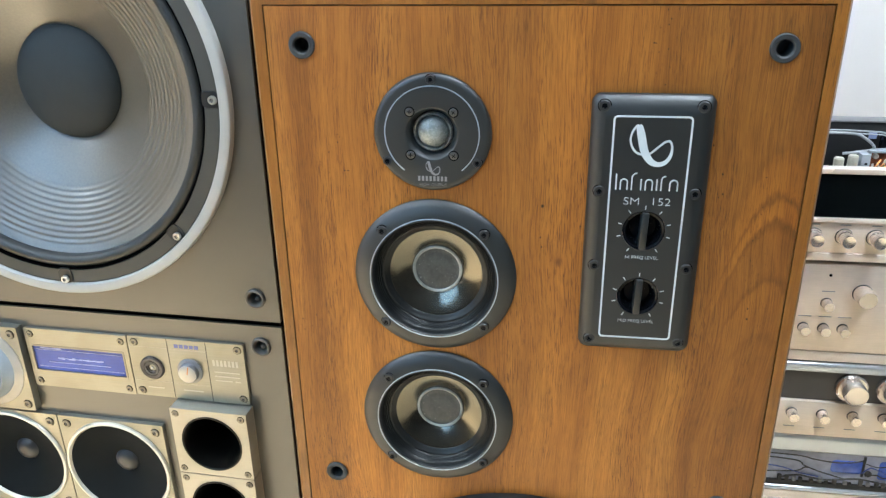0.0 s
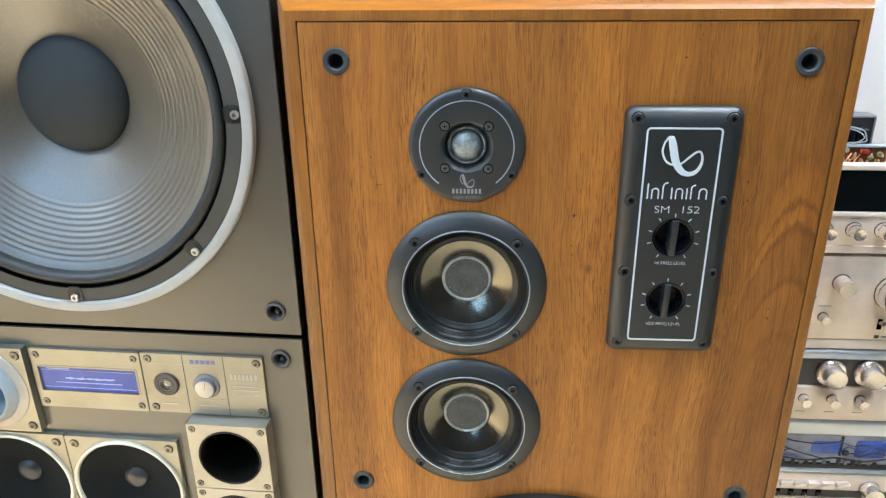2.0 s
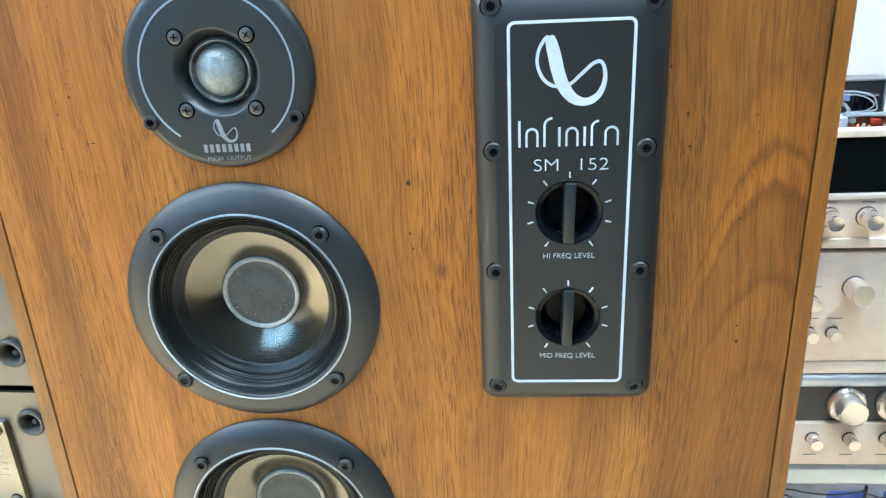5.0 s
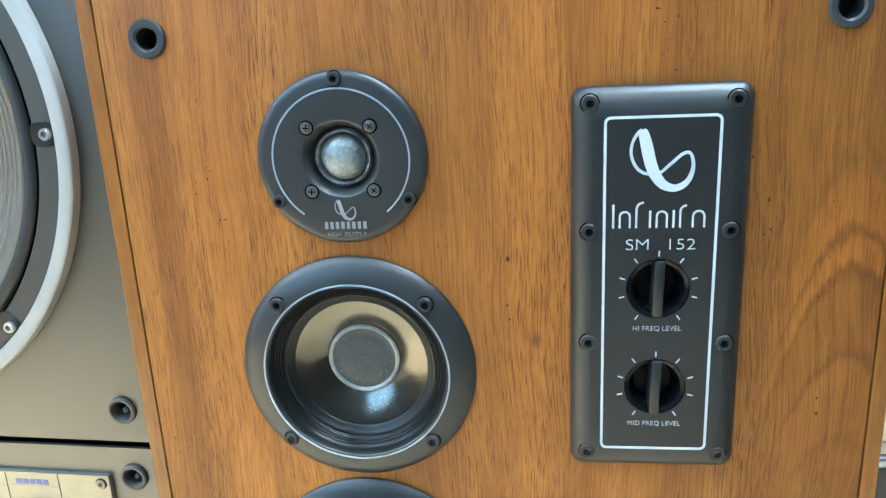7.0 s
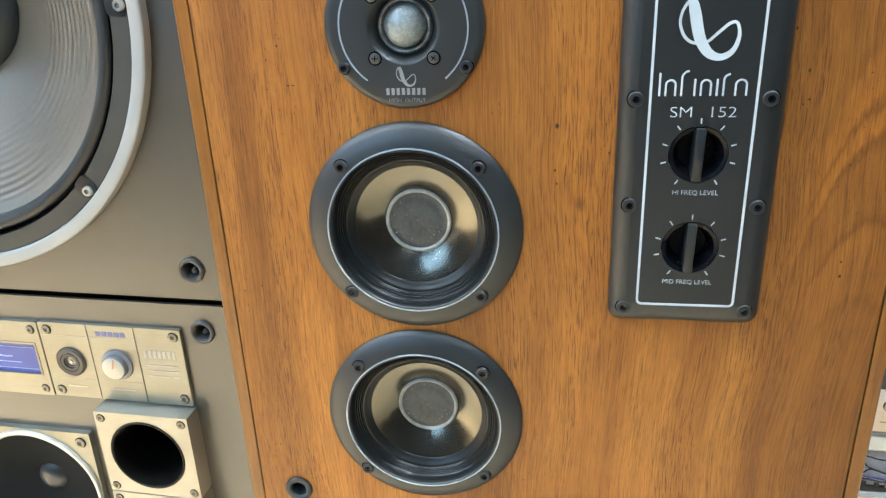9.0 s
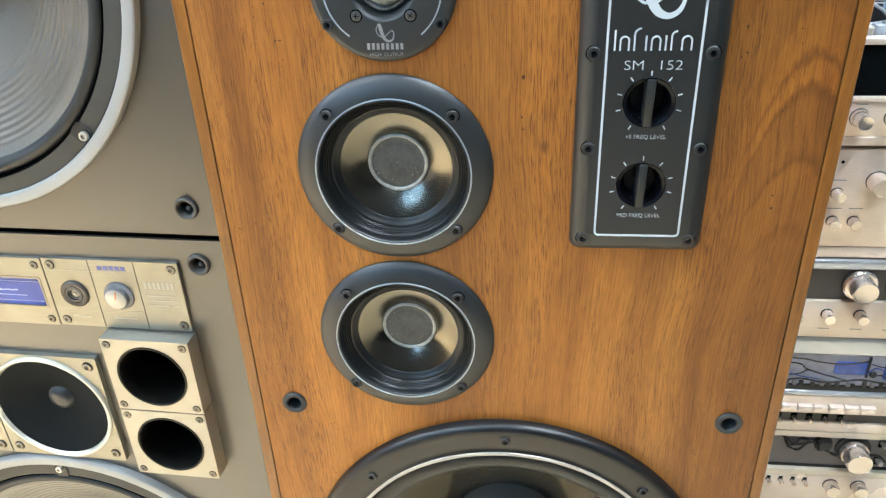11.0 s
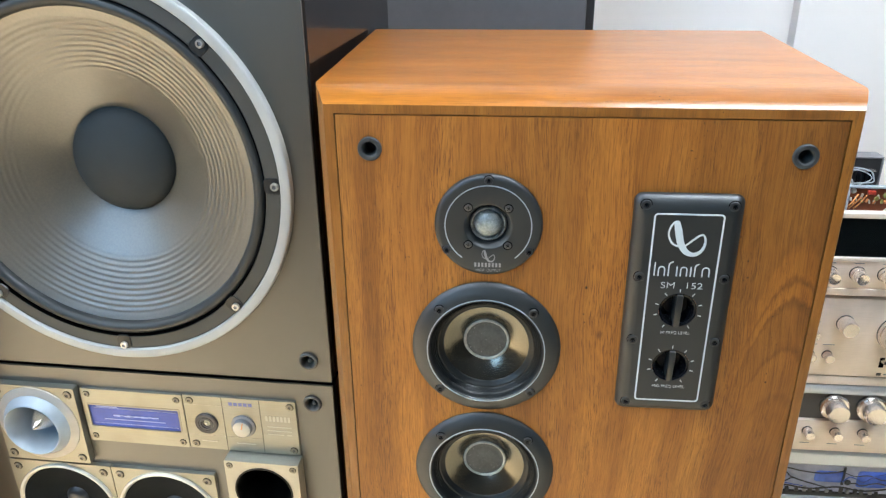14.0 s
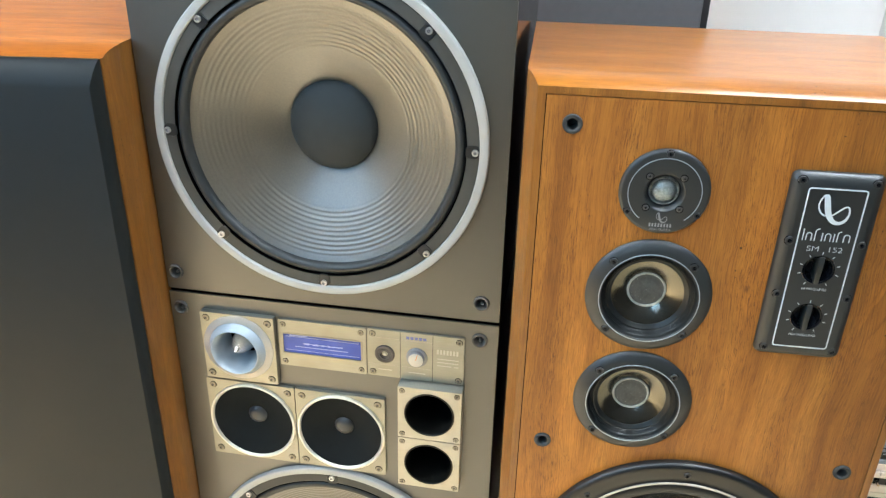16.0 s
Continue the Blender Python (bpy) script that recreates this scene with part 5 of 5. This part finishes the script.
part("trim", block(-w, w, -0.004, 0.0118, 0.070, 0.0799, 0.0045, 4), POLISHED_STEEL, d, "bright polished lip")
part("fascia", block(-w, w, -0.003, 0.0118, 0.036, 0.0697, 0.001), SILVER_PANEL, d)
part("lower_band", block(-w, w, 0.001, 0.0118, 0.018, 0.0357), CHARCOAL_FASCIA, d)
part("foot_trim", block(-w, w, -0.003, 0.0118, 0.0, 0.0177, 0.001), SILVER_TRIM, d)
for i in range(11):
    part("push_button", block(-0.0106, 0.0106, -0.012, -0.003, -0.0062, 0.0062, 0.0012), SILVER_TRIM, d, m=pose(0.308 + 0.0230 * i - mid, 0, 0.0500))
turned_knob(d, 0.586 - mid, 0.040, -0.002, 0.0165, 0.024)
for i in range(9):
    part("switch_slot", block(-0.0045, 0.0045, 0.0003, 0.0009, -0.0072, 0.0072), VOID, d, m=pose(0.3215 + 0.0230 * i - mid, 0, 0.0268))
    turned_knob(d, 0.3215 + 0.0230 * i - mid, 0.0245, 0.0008, 0.0028, 0.012)
part("window_edge", block(-w, w, -0.001, 0.0118, 0.0802, 0.0890, 0.001), BLACK_STEEL, d, "black lower edge of the window")
# blue patches stand for reflections in the window glass
for x0, x1, z0, z1 in ((0.478, 0.527, 0.380, 0.404), (0.549, 0.600, 0.372, 0.407)):
    part("blue_sheet", loft([[(a - mid, 0.0018, b - 0.270) for a, b in round_rect(x0, x1, z0, z1, 0.006, 3)], [(a - mid, 0.0006, b - 0.270) for a, b in round_rect(x0 + 0.002, x1 - 0.003, z0 + 0.002, z1 - 0.001, 0.005, 3)]]), BLUE_REFLECTION, d, "blue patch painting a reflection in the window")
part("divider", block(0.524 - mid, 0.527 - mid, -0.0012, 0.0018, 0.107, 0.1440), BLACK_STEEL, d)
# wires before the window model the cables mirrored in its glass
rng = random.Random(21)
for row, r, mat in ((((0.30, 0.413), (0.419, 0.411), (0.447, 0.406), (0.479, 0.402), (0.509, 0.404), (0.526, 0.411)), 0.0011, WIRE_BLACK), (((0.31, 0.408), (0.417, 0.402), (0.436, 0.392), (0.458, 0.383), (0.482, 0.376)), 0.0012, WIRE_BLACK),
                    (((0.32, 0.372), (0.419, 0.380), (0.440, 0.388), (0.466, 0.381), (0.50, 0.371)), 0.0010, WIRE_BLACK), (((0.40, 0.364), (0.43, 0.372), (0.47, 0.368), (0.52, 0.374), (0.56, 0.368), (0.60, 0.374)), 0.0014, WIRE_BLACK),
                    (((0.524, 0.384), (0.535, 0.396), (0.548, 0.392), (0.560, 0.386), (0.575, 0.400), (0.600, 0.409)), 0.0010, WIRE_BLUE), (((0.53, 0.380), (0.545, 0.384), (0.558, 0.378), (0.58, 0.386), (0.605, 0.380)), 0.0010, WIRE_BLACK),
                    (((0.527, 0.404), (0.545, 0.398), (0.566, 0.401), (0.59, 0.392), (0.605, 0.395)), 0.0008, WIRE_BLACK), (((0.33, 0.395), (0.40, 0.386), (0.43, 0.378), (0.46, 0.372)), 0.0009, WIRE_BLUE)):
    pts = [(a - mid, -0.0015 - 0.002 * rng.random(), b - 0.270) for a, b in row]
    part("cable", wire(pts, r), mat, d)
for k in range(16):
    a = 0.40 + 0.0125 * k + rng.uniform(-0.003, 0.003)
    part("component", block(-0.003, 0.003, -0.002, 0.0018, 0, rng.uniform(0.004, 0.011), 0.0006), (BLACK_STEEL, CHARCOAL_FASCIA, RIM_GREY)[k % 3], d, m=pose(a - mid, 0, 0.0892))
part("cable_knot", lathe([(0, -0.003), (0.004, -0.0034), (0.0056, -0.001), (0.005, 0.001)], 12, 0.534 - mid, 0.113), BLACK_RUBBER, d)

# bottom unit: grey recessed front in a cream frame, cables hanging before it
d, w, h = device("power_amplifier", 0.24, 0.628, 0.178, 0.2695, 0.34, "cream-framed amplifier with grey front and black cables", cover=DEVICE_COVER)
part("frame", pierced([round_rect(-w, w, 0.0, h, 0.002, 2), round_rect(-w + 0.016, w - 0.018, 0.010, h - 0.0105, 0.003, 3)], -0.004, 0.0118), CREAM_FRAME, d, "cream metal frame", smooth=25)
part("inner_edge", pierced([round_rect(-w + 0.0162, w - 0.0182, 0.0102, h - 0.0107, 0.003, 3), round_rect(-w + 0.020, w - 0.025, 0.0135, h - 0.0135, 0.003, 3)], 0.004, 0.0117), BLACK_STEEL, d, "black inner edge", smooth=25)
part("front", block(-w + 0.0202, w - 0.0252, 0.007, 0.0116, 0.0137, h - 0.0137), FRONT_GREY, d, "grey recessed front")
part("knob_collar", lathe([(0.027, 0.007), (0.027, 0.003), (0.024, 0.002), (0, 0.002)], 36, 0.540 - mid, 0.052), BLACK_PLASTIC, d, "black collar behind the knob")
turned_knob(d, 0.540 - mid, 0.050, 0.002, 0.0195, 0.032, "large turned aluminium knob", 0.003)
for a, b in ((0.5815, 0.066), (0.5815, 0.030)):
    part("switch_slot", block(-0.004, 0.004, 0.0062, 0.0069, -0.009, 0.009), VOID, d, m=pose(a - mid, 0, b - 0.001))
    part("lever", lathe([(0.0030, 0), (0.0042, -0.014), (0.0032, -0.016), (0, -0.016)], 18), KNOB_CREAM, d, m=pose(a - mid, 0.006, b, -15, 0, 0))
for row in (((0.432, 0.072), (0.436, 0.062), (0.444, 0.058), (0.456, 0.065), (0.472, 0.071), (0.490, 0.069)), ((0.428, 0.074), (0.446, 0.068), (0.456, 0.071), (0.470, 0.075), (0.484, 0.066)), ((0.440, 0.052), (0.452, 0.054), (0.468, 0.064), (0.482, 0.065)),
            ((0.476, 0.069), (0.482, 0.057), (0.496, 0.050), (0.512, 0.046), (0.528, 0.040)), ((0.486, 0.064), (0.496, 0.058), (0.506, 0.044), (0.518, 0.034)), ((0.552, 0.046), (0.566, 0.050), (0.580, 0.042), (0.594, 0.030), (0.598, 0.020)), ((0.548, 0.036), (0.562, 0.042), (0.575, 0.030), (0.588, 0.020))):
    pts = [(a - mid, -0.002 - 0.004 * math.sin(2.2 * k), b) for k, (a, b) in enumerate(row)]
    pts[0] = (pts[0][0], 0.006, pts[0][2])
    pts[-1] = (pts[-1][0], 0.006, pts[-1][2])
    part("cable", wire(pts, 0.0020, 8), WIRE_BLACK, d, "black cable")
part("plug", loft([[(a, 0.0065, b) for a, b in round_rect(-0.012, 0.012, -0.011, 0.011, 0.006, 4)], [(a, -0.004, b) for a, b in round_rect(-0.0115, 0.0115, -0.0105, 0.0105, 0.006, 4)], [(a, -0.007, b) for a, b in round_rect(-0.008, 0.008, -0.007, 0.007, 0.004, 4)]]), BLACK_RUBBER, d, "black plug", m=pose(0.492 - mid, 0, 0.0655))

# unit under it, cream front with rows of small controls
d, w, h = device("cassette_deck", 0.24, 0.628, 0.100, 0.1775, 0.34, "cream fronted deck with small silver controls", cover=DEVICE_COVER)
part("fascia", block(-w, w, -0.003, 0.0118, 0.001, h - 0.001, 0.002), SILVER_TRIM, d, "cream metal fascia")
for i in range(5):
    part("switch_slot", block(-0.003, 0.003, -0.0036, -0.003, -0.005, 0.005), VOID, d, m=pose(0.400 + 0.019 * i - mid, 0, 0.066))
    turned_knob(d, 0.400 + 0.019 * i - mid, 0.064, -0.003, 0.0034, 0.012)
turned_knob(d, 0.517 - mid, 0.058, -0.003, 0.011, 0.018)
turned_knob(d, 0.560 - mid, 0.058, -0.003, 0.011, 0.018)

rack = thing("equipment_rack", pose(0.45, 0.45, 0), "low black rack under the stacked equipment", "rack")
part("shelf", block(-0.26, 0.26, 0.0, 0.36, 0.08, 0.0998, 0.002), BLACK_STEEL, rack)
for a in (-0.255, 0.235):
    for b in (0.01, 0.33):
        part("leg", block(a, a + 0.02, b, b + 0.02, 0, 0.0798), BLACK_STEEL, rack)
